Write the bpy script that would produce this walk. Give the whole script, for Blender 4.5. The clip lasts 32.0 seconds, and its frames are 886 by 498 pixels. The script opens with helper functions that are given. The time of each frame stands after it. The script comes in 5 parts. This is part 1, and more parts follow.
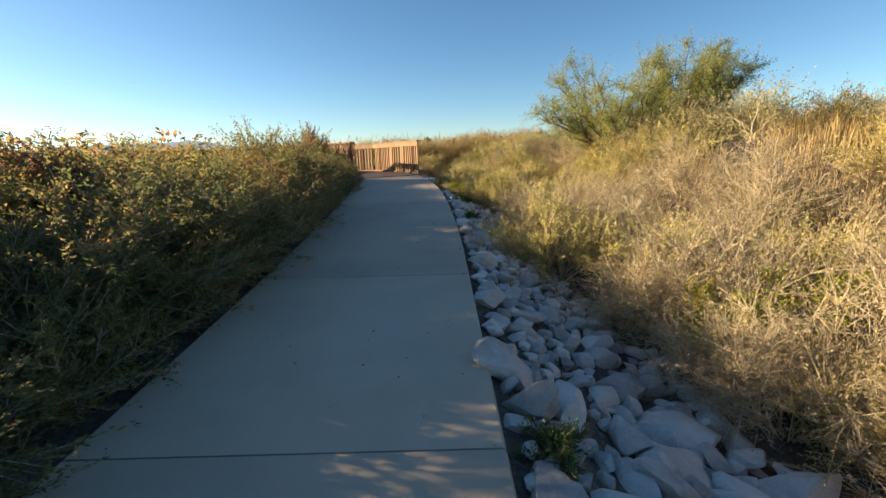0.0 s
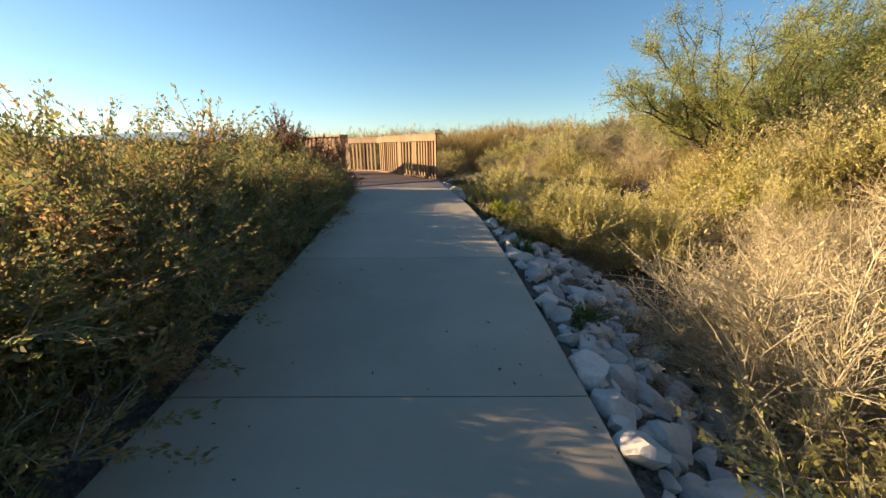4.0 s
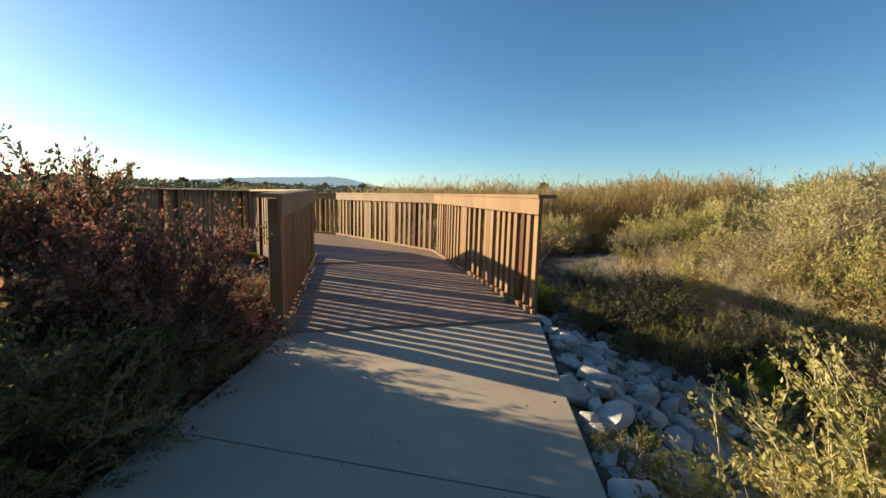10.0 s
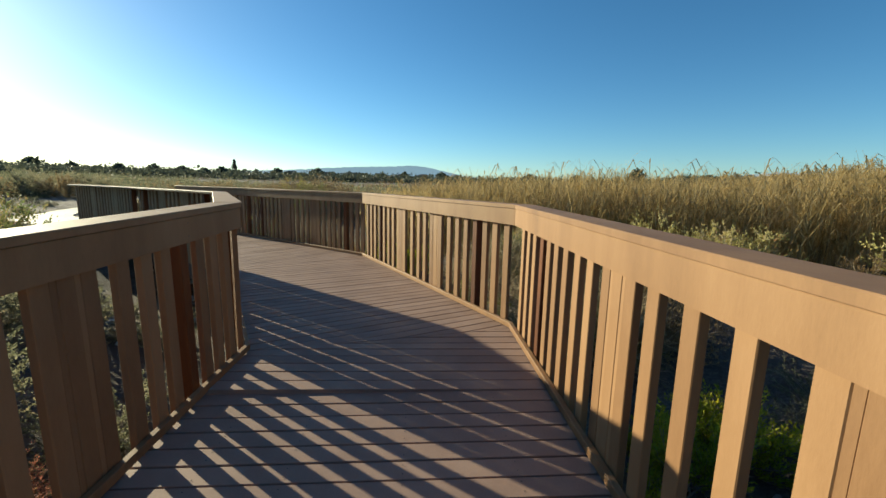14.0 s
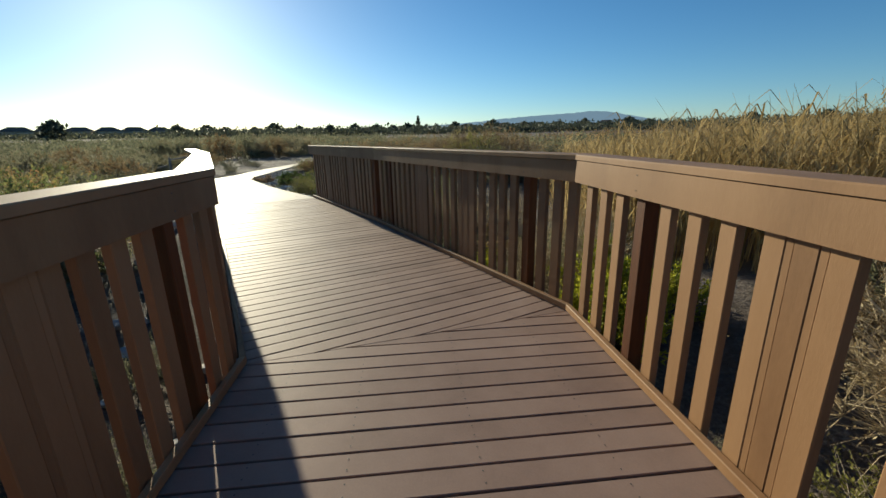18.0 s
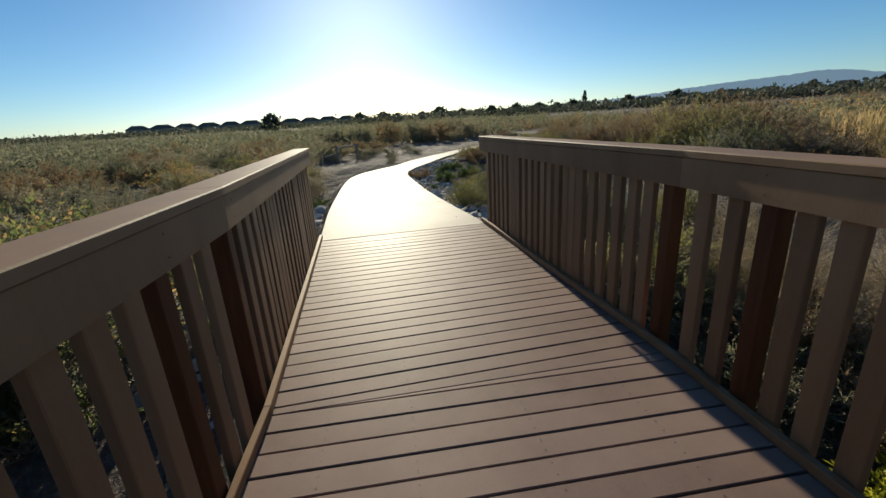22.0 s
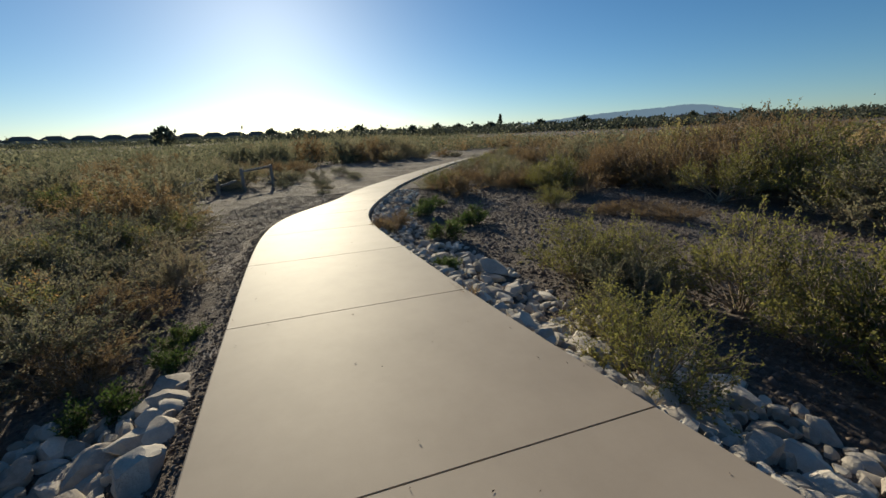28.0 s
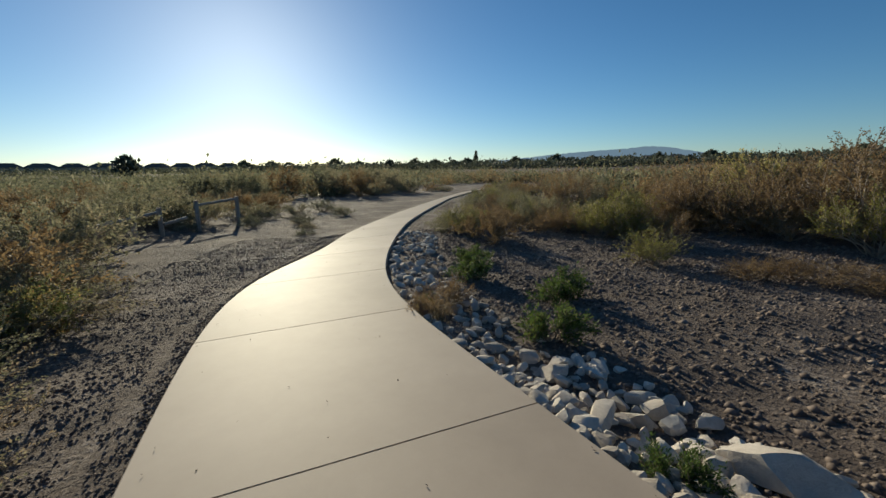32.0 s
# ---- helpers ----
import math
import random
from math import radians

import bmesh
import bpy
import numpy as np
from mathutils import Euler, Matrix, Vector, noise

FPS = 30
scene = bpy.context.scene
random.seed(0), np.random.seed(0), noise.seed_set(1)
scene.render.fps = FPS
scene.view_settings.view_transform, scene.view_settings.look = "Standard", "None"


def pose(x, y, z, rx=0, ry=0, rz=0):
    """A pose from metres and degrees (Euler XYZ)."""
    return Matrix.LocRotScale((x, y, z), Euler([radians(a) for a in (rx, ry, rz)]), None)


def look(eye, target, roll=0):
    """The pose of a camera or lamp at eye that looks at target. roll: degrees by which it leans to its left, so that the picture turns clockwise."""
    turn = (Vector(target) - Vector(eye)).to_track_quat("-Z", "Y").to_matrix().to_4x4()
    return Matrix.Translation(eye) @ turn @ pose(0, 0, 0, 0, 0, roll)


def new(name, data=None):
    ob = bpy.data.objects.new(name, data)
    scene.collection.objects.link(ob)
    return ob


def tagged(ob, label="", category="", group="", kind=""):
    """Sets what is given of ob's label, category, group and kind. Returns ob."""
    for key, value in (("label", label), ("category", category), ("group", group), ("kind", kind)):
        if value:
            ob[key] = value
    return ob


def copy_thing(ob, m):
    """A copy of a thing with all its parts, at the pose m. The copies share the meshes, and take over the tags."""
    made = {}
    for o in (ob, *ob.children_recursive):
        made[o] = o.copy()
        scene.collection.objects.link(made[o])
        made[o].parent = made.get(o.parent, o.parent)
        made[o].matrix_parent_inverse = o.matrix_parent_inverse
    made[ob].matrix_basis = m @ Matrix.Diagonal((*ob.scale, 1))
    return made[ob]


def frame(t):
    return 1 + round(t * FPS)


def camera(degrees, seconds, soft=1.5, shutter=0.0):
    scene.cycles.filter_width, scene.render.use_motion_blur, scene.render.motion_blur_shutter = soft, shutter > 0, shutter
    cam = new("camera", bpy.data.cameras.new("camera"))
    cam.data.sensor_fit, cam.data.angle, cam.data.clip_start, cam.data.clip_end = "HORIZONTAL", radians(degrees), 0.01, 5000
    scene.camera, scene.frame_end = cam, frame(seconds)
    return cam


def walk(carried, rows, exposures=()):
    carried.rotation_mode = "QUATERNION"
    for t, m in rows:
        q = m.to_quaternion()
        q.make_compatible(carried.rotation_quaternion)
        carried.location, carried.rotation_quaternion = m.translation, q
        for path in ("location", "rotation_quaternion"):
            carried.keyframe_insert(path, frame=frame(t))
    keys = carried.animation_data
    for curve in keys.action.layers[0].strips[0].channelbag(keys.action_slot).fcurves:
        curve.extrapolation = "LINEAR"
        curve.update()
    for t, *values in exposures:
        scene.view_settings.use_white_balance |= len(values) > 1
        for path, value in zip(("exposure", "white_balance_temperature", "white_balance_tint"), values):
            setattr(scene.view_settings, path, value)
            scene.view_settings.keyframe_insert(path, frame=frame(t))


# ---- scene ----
cam = camera(95.1, 32.0)
PATH = [
    (0, (-0.459, 2.598, 0.552), (-0.46, 4.549, 0.111), -1.6),
    (0.5, (-0.512, 3.195, 0.564), (-0.524, 5.138, 0.089), -1.4),
    (1, (-0.591, 3.75, 0.55), (-0.747, 5.678, 0.042), 0.1),
    (1.5, (-0.629, 4.242, 0.576), (-0.808, 6.155, 0.021), 0.1),
    (2, (-0.709, 4.773, 0.607), (-0.985, 6.669, 0.035), 1.5),
    (2.5, (-0.81, 5.339, 0.652), (-1.112, 7.237, 0.098), 0.2),
    (3, (-0.799, 5.901, 0.685), (-1.004, 7.834, 0.218), 0.7),
    (3.5, (-0.856, 6.594, 0.694), (-1.042, 8.538, 0.26), 0.2),
    (4, (-0.935, 6.996, 0.765), (-0.978, 8.938, 0.29), -0.9),
    (4.5, (-0.919, 7.417, 0.802), (-0.779, 9.374, 0.415), 0.3),
    (6.5, (-0.614, 9.624, 0.881), (0.056, 11.458, 0.45), 1.0),
    (7, (-0.587, 10.378, 0.94), (0.064, 12.223, 0.524), 2.0),
    (7.5, (-0.675, 11.138, 0.931), (-0.216, 13.038, 0.505), 1.6),
    (8, (-0.716, 11.779, 0.978), (-0.343, 13.694, 0.538), 1.8),
    (8.5, (-0.811, 12.42, 1.05), (-0.667, 14.372, 0.642), 1.7),
    (9, (-0.914, 13.028, 1.099), (-1.068, 15.003, 0.819), 1.6),
    (9.5, (-1.046, 13.618, 1.116), (-1.366, 15.577, 0.867), 1.5),
    (10, (-1.187, 14.216, 1.146), (-1.708, 16.132, 0.904), 1.5),
    (10.5, (-1.279, 14.753, 1.179), (-1.689, 16.68, 0.836), 0.6),
    (11, (-1.362, 15.338, 1.247), (-1.762, 17.267, 0.901), 1.0),
    (11.5, (-1.488, 15.9, 1.287), (-1.949, 17.816, 0.944), 2.1),
    (12, (-1.547, 16.488, 1.288), (-1.982, 18.407, 0.931), 0.9),
    (12.5, (-1.815, 17.058, 1.313), (-2.368, 18.945, 0.948), 1.6),
    (13, (-2.073, 17.566, 1.378), (-2.82, 19.393, 1.052), 1.0),
    (13.5, (-2.295, 18.129, 1.411), (-3.127, 19.923, 1.11), 2.2),
    (15.5, (-3.465, 20.31, 1.484), (-4.468, 22.002, 1.124), -3.3),
    (16, (-3.769, 20.762, 1.41), (-4.649, 22.519, 1.038), -2.5),
    (16.5, (-4.272, 21.213, 1.445), (-5.236, 22.925, 1.078), -2.0),
    (17, (-4.8, 21.662, 1.462), (-5.936, 23.259, 1.06), -1.4),
    (17.5, (-5.31, 22.082, 1.464), (-6.636, 23.512, 1.02), -0.6),
    (18, (-5.825, 22.474, 1.423), (-7.309, 23.703, 0.886), -1.2),
    (18.5, (-6.317, 22.811, 1.432), (-7.859, 23.931, 0.825), -4.2),
    (19, (-6.8, 23.073, 1.431), (-8.382, 24.121, 0.802), -3.1),
    (19.5, (-7.258, 23.282, 1.462), (-8.88, 24.273, 0.842), -2.2),
    (20, (-7.774, 23.453, 1.47), (-9.428, 24.371, 0.821), -3.4),
    (20.5, (-8.351, 23.597, 1.437), (-10.105, 24.301, 0.783), -3.2),
    (21, (-8.917, 23.813, 1.424), (-10.672, 24.502, 0.755), -2.0),
    (21.5, (-9.556, 23.936, 1.459), (-11.361, 24.51, 0.817), -2.3),
    (22, (-10.137, 24.066, 1.492), (-11.958, 24.64, 0.896), -3.6),
    (22.5, (-10.711, 24.167, 1.475), (-12.475, 24.946, 0.944), -3.8),
    (23, (-11.304, 24.223, 1.442), (-13.08, 24.98, 0.918), -2.5),
    (23.5, (-11.869, 24.312, 1.418), (-13.636, 25.089, 0.893), -1.7),
    (24, (-12.447, 24.409, 1.441), (-14.253, 25.107, 0.942), -1.6),
    (24.5, (-12.98, 24.45, 1.471), (-14.797, 25.156, 1.022), -1.8),
    (25, (-13.476, 24.535, 1.45), (-15.209, 25.412, 0.973), -2.4),
    (25.5, (-14.073, 24.57, 1.444), (-15.78, 25.497, 0.969), -0.2),
    (27.5, (-16.292, 24.774, 1.419), (-17.905, 25.838, 0.904), -1.4),
    (28, (-16.875, 24.75, 1.4), (-18.56, 25.689, 0.872), -2.3),
    (28.5, (-17.375, 24.677, 1.396), (-19.13, 25.507, 0.914), -2.8),
    (29, (-17.888, 24.723, 1.374), (-19.691, 25.455, 0.912), -3.2),
    (29.5, (-18.425, 24.754, 1.317), (-20.248, 25.416, 0.83), -3.6),
    (30, (-18.914, 24.856, 1.298), (-20.669, 25.685, 0.816), -2.9),
    (30.5, (-19.406, 24.928, 1.277), (-21.183, 25.737, 0.845), -2.1),
    (31, (-19.863, 25.09, 1.257), (-21.592, 25.993, 0.815), -3.6),
    (31.5, (-20.37, 25.272, 1.261), (-22.065, 26.262, 0.877), -2.1),
    (32, (-20.815, 25.43, 1.231), (-22.463, 26.501, 0.861), -1.2),
]
EXPOSURE = [(0, 1.4, 8600, 9), (1, 1.5, 9150, 9), (2, 1.6, 9500, 10), (4, 1.5, 9250, 9), (7, 1.46, 9100, 4), (8, 1.5, 9350, 5), (9, 1.33, 8950, 4), (10, 1.17, 8000, 2), (12, 1.2, 7600, -4), (13.5, 0.98, 6950, -6), (16, 0.85, 6850, -9), (17, 0.55, 6600, -6), (19.5, 0.4, 6550, 1), (24, 0.27, 6650, 2), (28, 0.18, 6800, 3), (32, 0.16, 6700, 1)]
walk(cam, [(t, look(eye, target, roll)) for t, eye, target, roll in PATH], EXPOSURE)

# ---- world, sun, exposure ----
SUN_AZ, SUN_EL = radians(81.2), radians(15.9)
SUN_DIR = Vector((-math.sin(SUN_AZ) * math.cos(SUN_EL), math.cos(SUN_AZ) * math.cos(SUN_EL), math.sin(SUN_EL)))
world = bpy.data.worlds.new("world")
scene.world = world
world.use_nodes = True
wnt = world.node_tree
sky = wnt.nodes.new("ShaderNodeTexSky")
sky.sky_type = "NISHITA"
sky.sun_disc = False
sky.sun_elevation = SUN_EL
sky.sun_rotation = -SUN_AZ
sky.altitude = 600
sky.air_density, sky.dust_density, sky.ozone_density = 0.9, 0.4, 4.3
wnt.nodes["Background"].inputs[1].default_value = 0.085
clear = wnt.nodes.new("ShaderNodeHueSaturation")
clear.inputs["Saturation"].default_value = 1.12
wnt.links.new(sky.outputs[0], clear.inputs["Color"])
wnt.links.new(clear.outputs["Color"], wnt.nodes["Background"].inputs[0])
sun_data = bpy.data.lights.new("sun", "SUN")
sun_data.energy, sun_data.angle, sun_data.color = 5.0, radians(0.55), (1.0, 0.88, 0.70)
sun = new("sun", sun_data)
sun.matrix_world = look(SUN_DIR * 60, (0, 0, 0))


# ---- materials ----
def node(nt, kind, **values):
    n = nt.nodes.new(kind)
    for key, v in values.items():
        n.inputs[key].default_value = v
    return n


def ramp_node(nt, stops):
    r = nt.nodes.new("ShaderNodeValToRGB")
    while len(r.color_ramp.elements) < len(stops):
        r.color_ramp.elements.new(0.5)
    for e, (p, c) in zip(r.color_ramp.elements, stops):
        e.position, e.color = p, (*c, 1)
    return r


def surface(name, stops, scale=2.0, fine=40.0, rough=0.8, bump=0.3, stretch=(1, 1, 1), by_object=0.0, by_island=0.0, rough_var=0.1, grain=0.25, depth=0.01, local=False):
    """Two scales of noise in world metres over a ramp of colours, fine bump, and a shift from piece to piece."""
    m = bpy.data.materials.new(name)
    m.use_nodes = True
    nt = m.node_tree
    b = nt.nodes["Principled BSDF"]
    if local:
        place = nt.nodes.new("ShaderNodeTexCoord").outputs["Object"]
    else:
        place = nt.nodes.new("ShaderNodeNewGeometry").outputs["Position"]
    mp = nt.nodes.new("ShaderNodeMapping")
    mp.inputs["Scale"].default_value = stretch
    nt.links.new(place, mp.inputs[0])
    big = node(nt, "ShaderNodeTexNoise", Scale=scale, Detail=6.0, Roughness=0.65)
    small = node(nt, "ShaderNodeTexNoise", Scale=fine, Detail=4.0, Roughness=0.7)
    nt.links.new(mp.outputs[0], big.inputs["Vector"])
    nt.links.new(mp.outputs[0], small.inputs["Vector"])
    value = big.outputs["Fac"]
    info = nt.nodes.new("ShaderNodeObjectInfo").outputs["Random"]
    island = nt.nodes.new("ShaderNodeNewGeometry").outputs["Random Per Island"]
    for source, amount in ((info, by_object), (island, by_island), (small.outputs["Fac"], grain)):
        if amount:
            shift = node(nt, "ShaderNodeMath")
            shift.operation = "SUBTRACT"
            nt.links.new(source, shift.inputs[0])
            shift.inputs[1].default_value = 0.5
            add = nt.nodes.new("ShaderNodeMath")
            add.operation = "MULTIPLY_ADD"
            nt.links.new(shift.outputs[0], add.inputs[0])
            add.inputs[1].default_value = amount
            nt.links.new(value, add.inputs[2])
            value = add.outputs[0]
    r = ramp_node(nt, stops)
    nt.links.new(value, r.inputs[0])
    nt.links.new(r.outputs[0], b.inputs["Base Color"])
    rr = node(nt, "ShaderNodeMapRange")
    rr.inputs["To Min"].default_value, rr.inputs["To Max"].default_value = rough - rough_var, rough + rough_var
    nt.links.new(small.outputs["Fac"], rr.inputs[0])
    nt.links.new(rr.outputs[0], b.inputs["Roughness"])
    mixed = node(nt, "ShaderNodeMath")
    mixed.operation = "ADD"
    nt.links.new(big.outputs["Fac"], mixed.inputs[0])
    nt.links.new(small.outputs["Fac"], mixed.inputs[1])
    bp = node(nt, "ShaderNodeBump", Strength=bump, Distance=depth)
    nt.links.new(mixed.outputs[0], bp.inputs["Height"])
    nt.links.new(bp.outputs[0], b.inputs["Normal"])
    return m


def leaf_material(name, stops, through_light=0.35, rough=0.65, by_object=0.25):
    """Leaves: a colour for each leaf, with light passing through."""
    m = bpy.data.materials.new(name)
    m.use_nodes = True
    nt = m.node_tree
    b = nt.nodes["Principled BSDF"]
    b.inputs["Roughness"].default_value = rough
    b.inputs["Specular IOR Level"].default_value = 0.2
    island = nt.nodes.new("ShaderNodeNewGeometry").outputs["Random Per Island"]
    info = nt.nodes.new("ShaderNodeObjectInfo").outputs["Random"]
    co = nt.nodes.new("ShaderNodeTexCoord").outputs["Object"]
    patch = node(nt, "ShaderNodeTexNoise", Scale=1.6, Detail=2.0)
    nt.links.new(co, patch.inputs["Vector"])
    a1 = nt.nodes.new("ShaderNodeMath")
    a1.operation = "MULTIPLY_ADD"
    nt.links.new(info, a1.inputs[0])
    a1.inputs[1].default_value = by_object
    a1.inputs[2].default_value = -by_object / 2 - 0.35
    a2 = nt.nodes.new("ShaderNodeMath")
    a2.operation = "MULTIPLY_ADD"
    nt.links.new(island, a2.inputs[0])
    a2.inputs[1].default_value = 0.5
    nt.links.new(a1.outputs[0], a2.inputs[2])
    a3 = nt.nodes.new("ShaderNodeMath")
    a3.operation = "MULTIPLY_ADD"
    nt.links.new(patch.outputs["Fac"], a3.inputs[0])
    a3.inputs[1].default_value = 1.2
    nt.links.new(a2.outputs[0], a3.inputs[2])
    r = ramp_node(nt, stops)
    nt.links.new(a3.outputs[0], r.inputs[0])
    nt.links.new(r.outputs[0], b.inputs["Base Color"])
    tr = nt.nodes.new("ShaderNodeBsdfTranslucent")
    nt.links.new(r.outputs[0], tr.inputs["Color"])
    mix = nt.nodes.new("ShaderNodeMixShader")
    mix.inputs[0].default_value = through_light
    nt.links.new(b.outputs[0], mix.inputs[1])
    nt.links.new(tr.outputs[0], mix.inputs[2])
    nt.links.new(mix.outputs[0], nt.nodes["Material Output"].inputs["Surface"])
    return m


M_CONCRETE = surface("concrete", [(0.25, (0.325, 0.258, 0.196)), (0.5, (0.392, 0.313, 0.238)), (0.8, (0.46, 0.372, 0.288))], scale=0.7, fine=120, rough=0.7, bump=0.12, by_object=0.25, rough_var=0.12, grain=0.2, depth=0.004)
M_CONCRETE.node_tree.nodes["Principled BSDF"].inputs["Specular IOR Level"].default_value = 0.5
M_DECK = surface("deck_board", [(0.2, (0.198, 0.131, 0.107)), (0.5, (0.272, 0.185, 0.151)), (0.8, (0.338, 0.238, 0.195))], scale=1.5, fine=90, rough=0.62, bump=0.15, by_object=0.22, grain=0.3, depth=0.003)
M_DECK.node_tree.nodes["Principled BSDF"].inputs["Specular IOR Level"].default_value = 0.15
M_RAIL = surface("painted_timber", [(0.2, (0.175, 0.09, 0.043)), (0.5, (0.25, 0.136, 0.066)), (0.8, (0.32, 0.182, 0.092))], scale=2.2, fine=110, rough=0.6, bump=0.2, by_object=0.35, stretch=(1, 1, 0.25), grain=0.25, depth=0.003)
M_POST = surface("bare_redwood", [(0.2, (0.045, 0.013, 0.004)), (0.5, (0.10, 0.029, 0.007)), (0.8, (0.18, 0.058, 0.014))], scale=7, fine=60, rough=0.65, bump=0.3, stretch=(1, 1, 0.12), by_object=0.3, depth=0.004)
# Rail paint again, darkened for the shade on the slat sides.
M_SIDE_SHADE = surface("slat_side_shade", [(0.2, (0.145, 0.075, 0.037)), (0.5, (0.21, 0.113, 0.056)), (0.8, (0.27, 0.15, 0.078))], scale=4, fine=80, rough=0.7, bump=0.2, stretch=(1, 1, 0.15), by_object=0.3, depth=0.003)
for m in (M_RAIL, M_POST, M_SIDE_SHADE):
    m.node_tree.nodes["Principled BSDF"].inputs["Specular IOR Level"].default_value = 0.25
M_BEAM = surface("beam_timber", [(0.2, (0.06, 0.035, 0.025)), (0.8, (0.14, 0.08, 0.05))], scale=3, fine=60, rough=0.8)
M_ROCK = surface("pale_limestone", [(0.2, (0.25, 0.225, 0.21)), (0.5, (0.43, 0.395, 0.365)), (0.75, (0.58, 0.54, 0.50)), (0.95, (0.42, 0.31, 0.27))], scale=3.5, fine=45, rough=0.9, bump=0.5, by_object=0.45, grain=0.35, depth=0.02)
M_ROCK_PALE = surface("white_limestone", [(0.2, (0.27, 0.23, 0.19)), (0.5, (0.44, 0.385, 0.325)), (0.75, (0.60, 0.54, 0.465)), (0.95, (0.50, 0.40, 0.33))], scale=3.5, fine=45, rough=0.9, bump=0.5, by_object=0.45, grain=0.35, depth=0.02)
M_EARTH = surface("cloddy_earth", [(0.25, (0.06, 0.042, 0.033)), (0.48, (0.115, 0.085, 0.068)), (0.6, (0.18, 0.14, 0.112)), (0.78, (0.37, 0.31, 0.26))], scale=0.8, fine=20, rough=0.95, bump=1.0, grain=0.65, depth=0.07)
M_CLOD = surface("earth_clod", [(0.2, (0.09, 0.065, 0.052)), (0.6, (0.16, 0.122, 0.10)), (0.9, (0.26, 0.21, 0.175))], scale=1.2, fine=30, rough=0.95, by_island=0.5)
M_TWIG = surface("grey_twig", [(0.2, (0.16, 0.12, 0.09)), (0.5, (0.28, 0.22, 0.165)), (0.8, (0.42, 0.35, 0.27))], scale=5, fine=40, rough=0.9, by_object=0.2)
M_DRY_TWIG = surface("dry_straw_twig", [(0.2, (0.30, 0.22, 0.13)), (0.5, (0.46, 0.36, 0.23)), (0.8, (0.60, 0.50, 0.35))], scale=5, fine=40, rough=0.9, by_island=0.5)
M_BARK = surface("bark", [(0.2, (0.06, 0.045, 0.035)), (0.8, (0.15, 0.115, 0.085))], scale=8, fine=50, rough=0.95, bump=0.6)
M_ROOF = surface("roof_tile", [(0.2, (0.10, 0.07, 0.055)), (0.8, (0.19, 0.13, 0.10))], scale=2, fine=20, rough=0.9)
M_STUCCO = surface("stucco", [(0.2, (0.34, 0.27, 0.20)), (0.8, (0.48, 0.40, 0.31))], scale=1, fine=20, rough=0.95)
M_GLASSY = surface("window_glass", [(0.2, (0.02, 0.025, 0.03)), (0.8, (0.05, 0.06, 0.07))], scale=1, fine=5, rough=0.15, rough_var=0.03)
M_LOG = surface("weathered_log", [(0.2, (0.16, 0.125, 0.10)), (0.5, (0.28, 0.23, 0.19)), (0.8, (0.42, 0.36, 0.30))], scale=4, fine=50, rough=0.9, stretch=(1, 1, 1))
M_SCREW = surface("screw_head", [(0.2, (0.05, 0.04, 0.035)), (0.8, (0.09, 0.07, 0.06))], scale=9, fine=80, rough=0.5)
LEAF_SALT = leaf_material("saltbush_leaf", [(0.05, (0.085, 0.115, 0.045)), (0.34, (0.15, 0.17, 0.065)), (0.54, (0.24, 0.21, 0.08)), (0.74, (0.42, 0.27, 0.11)), (0.95, (0.42, 0.18, 0.115))], 0.6)
LEAF_RED = leaf_material("red_leaf", [(0.05, (0.05, 0.06, 0.03)), (0.38, (0.09, 0.075, 0.04)), (0.55, (0.28, 0.105, 0.075)), (0.78, (0.46, 0.20, 0.15)), (1.0, (0.26, 0.2, 0.07))], 0.4)
LEAF_YELLOW = leaf_material("yellow_leaf", [(0.05, (0.21, 0.19, 0.06)), (0.35, (0.42, 0.365, 0.12)), (0.65, (0.60, 0.51, 0.21)), (1.0, (0.68, 0.56, 0.32))], 0.5)
LEAF_OLIVE = leaf_material("olive_leaf", [(0.05, (0.13, 0.13, 0.04)), (0.4, (0.23, 0.22, 0.065)), (0.7, (0.34, 0.31, 0.095)), (1.0, (0.42, 0.36, 0.14))], 0.45)
LEAF_LIME = leaf_material("lime_leaf", [(0.05, (0.15, 0.19, 0.02)), (0.4, (0.34, 0.36, 0.035)), (0.7, (0.52, 0.48, 0.05)), (1.0, (0.58, 0.47, 0.09))], 0.45)
LEAF_STRAW = leaf_material("straw_leaf", [(0.05, (0.26, 0.19, 0.10)), (0.4, (0.42, 0.33, 0.19)), (0.7, (0.54, 0.44, 0.27)), (1.0, (0.44, 0.30, 0.19))], 0.3)
LEAF_KHAKI = leaf_material("khaki_leaf", [(0.05, (0.24, 0.215, 0.10)), (0.4, (0.38, 0.34, 0.17)), (0.7, (0.50, 0.435, 0.235)), (1.0, (0.47, 0.37, 0.20))], 0.4)
LEAF_SAGE = leaf_material("sage_leaf", [(0.05, (0.10, 0.105, 0.065)), (0.35, (0.18, 0.18, 0.11)), (0.65, (0.27, 0.245, 0.155)), (1.0, (0.34, 0.26, 0.17))], 0.58, by_object=0.55)
LEAF_RUST = leaf_material("rust_leaf", [(0.05, (0.12, 0.09, 0.055)), (0.35, (0.22, 0.15, 0.08)), (0.65, (0.33, 0.22, 0.105)), (1.0, (0.38, 0.28, 0.15))], 0.45)
LEAF_GREEN = leaf_material("green_leaf", [(0.05, (0.045, 0.075, 0.02)), (0.5, (0.09, 0.135, 0.035)), (1.0, (0.17, 0.18, 0.06))], 0.4)
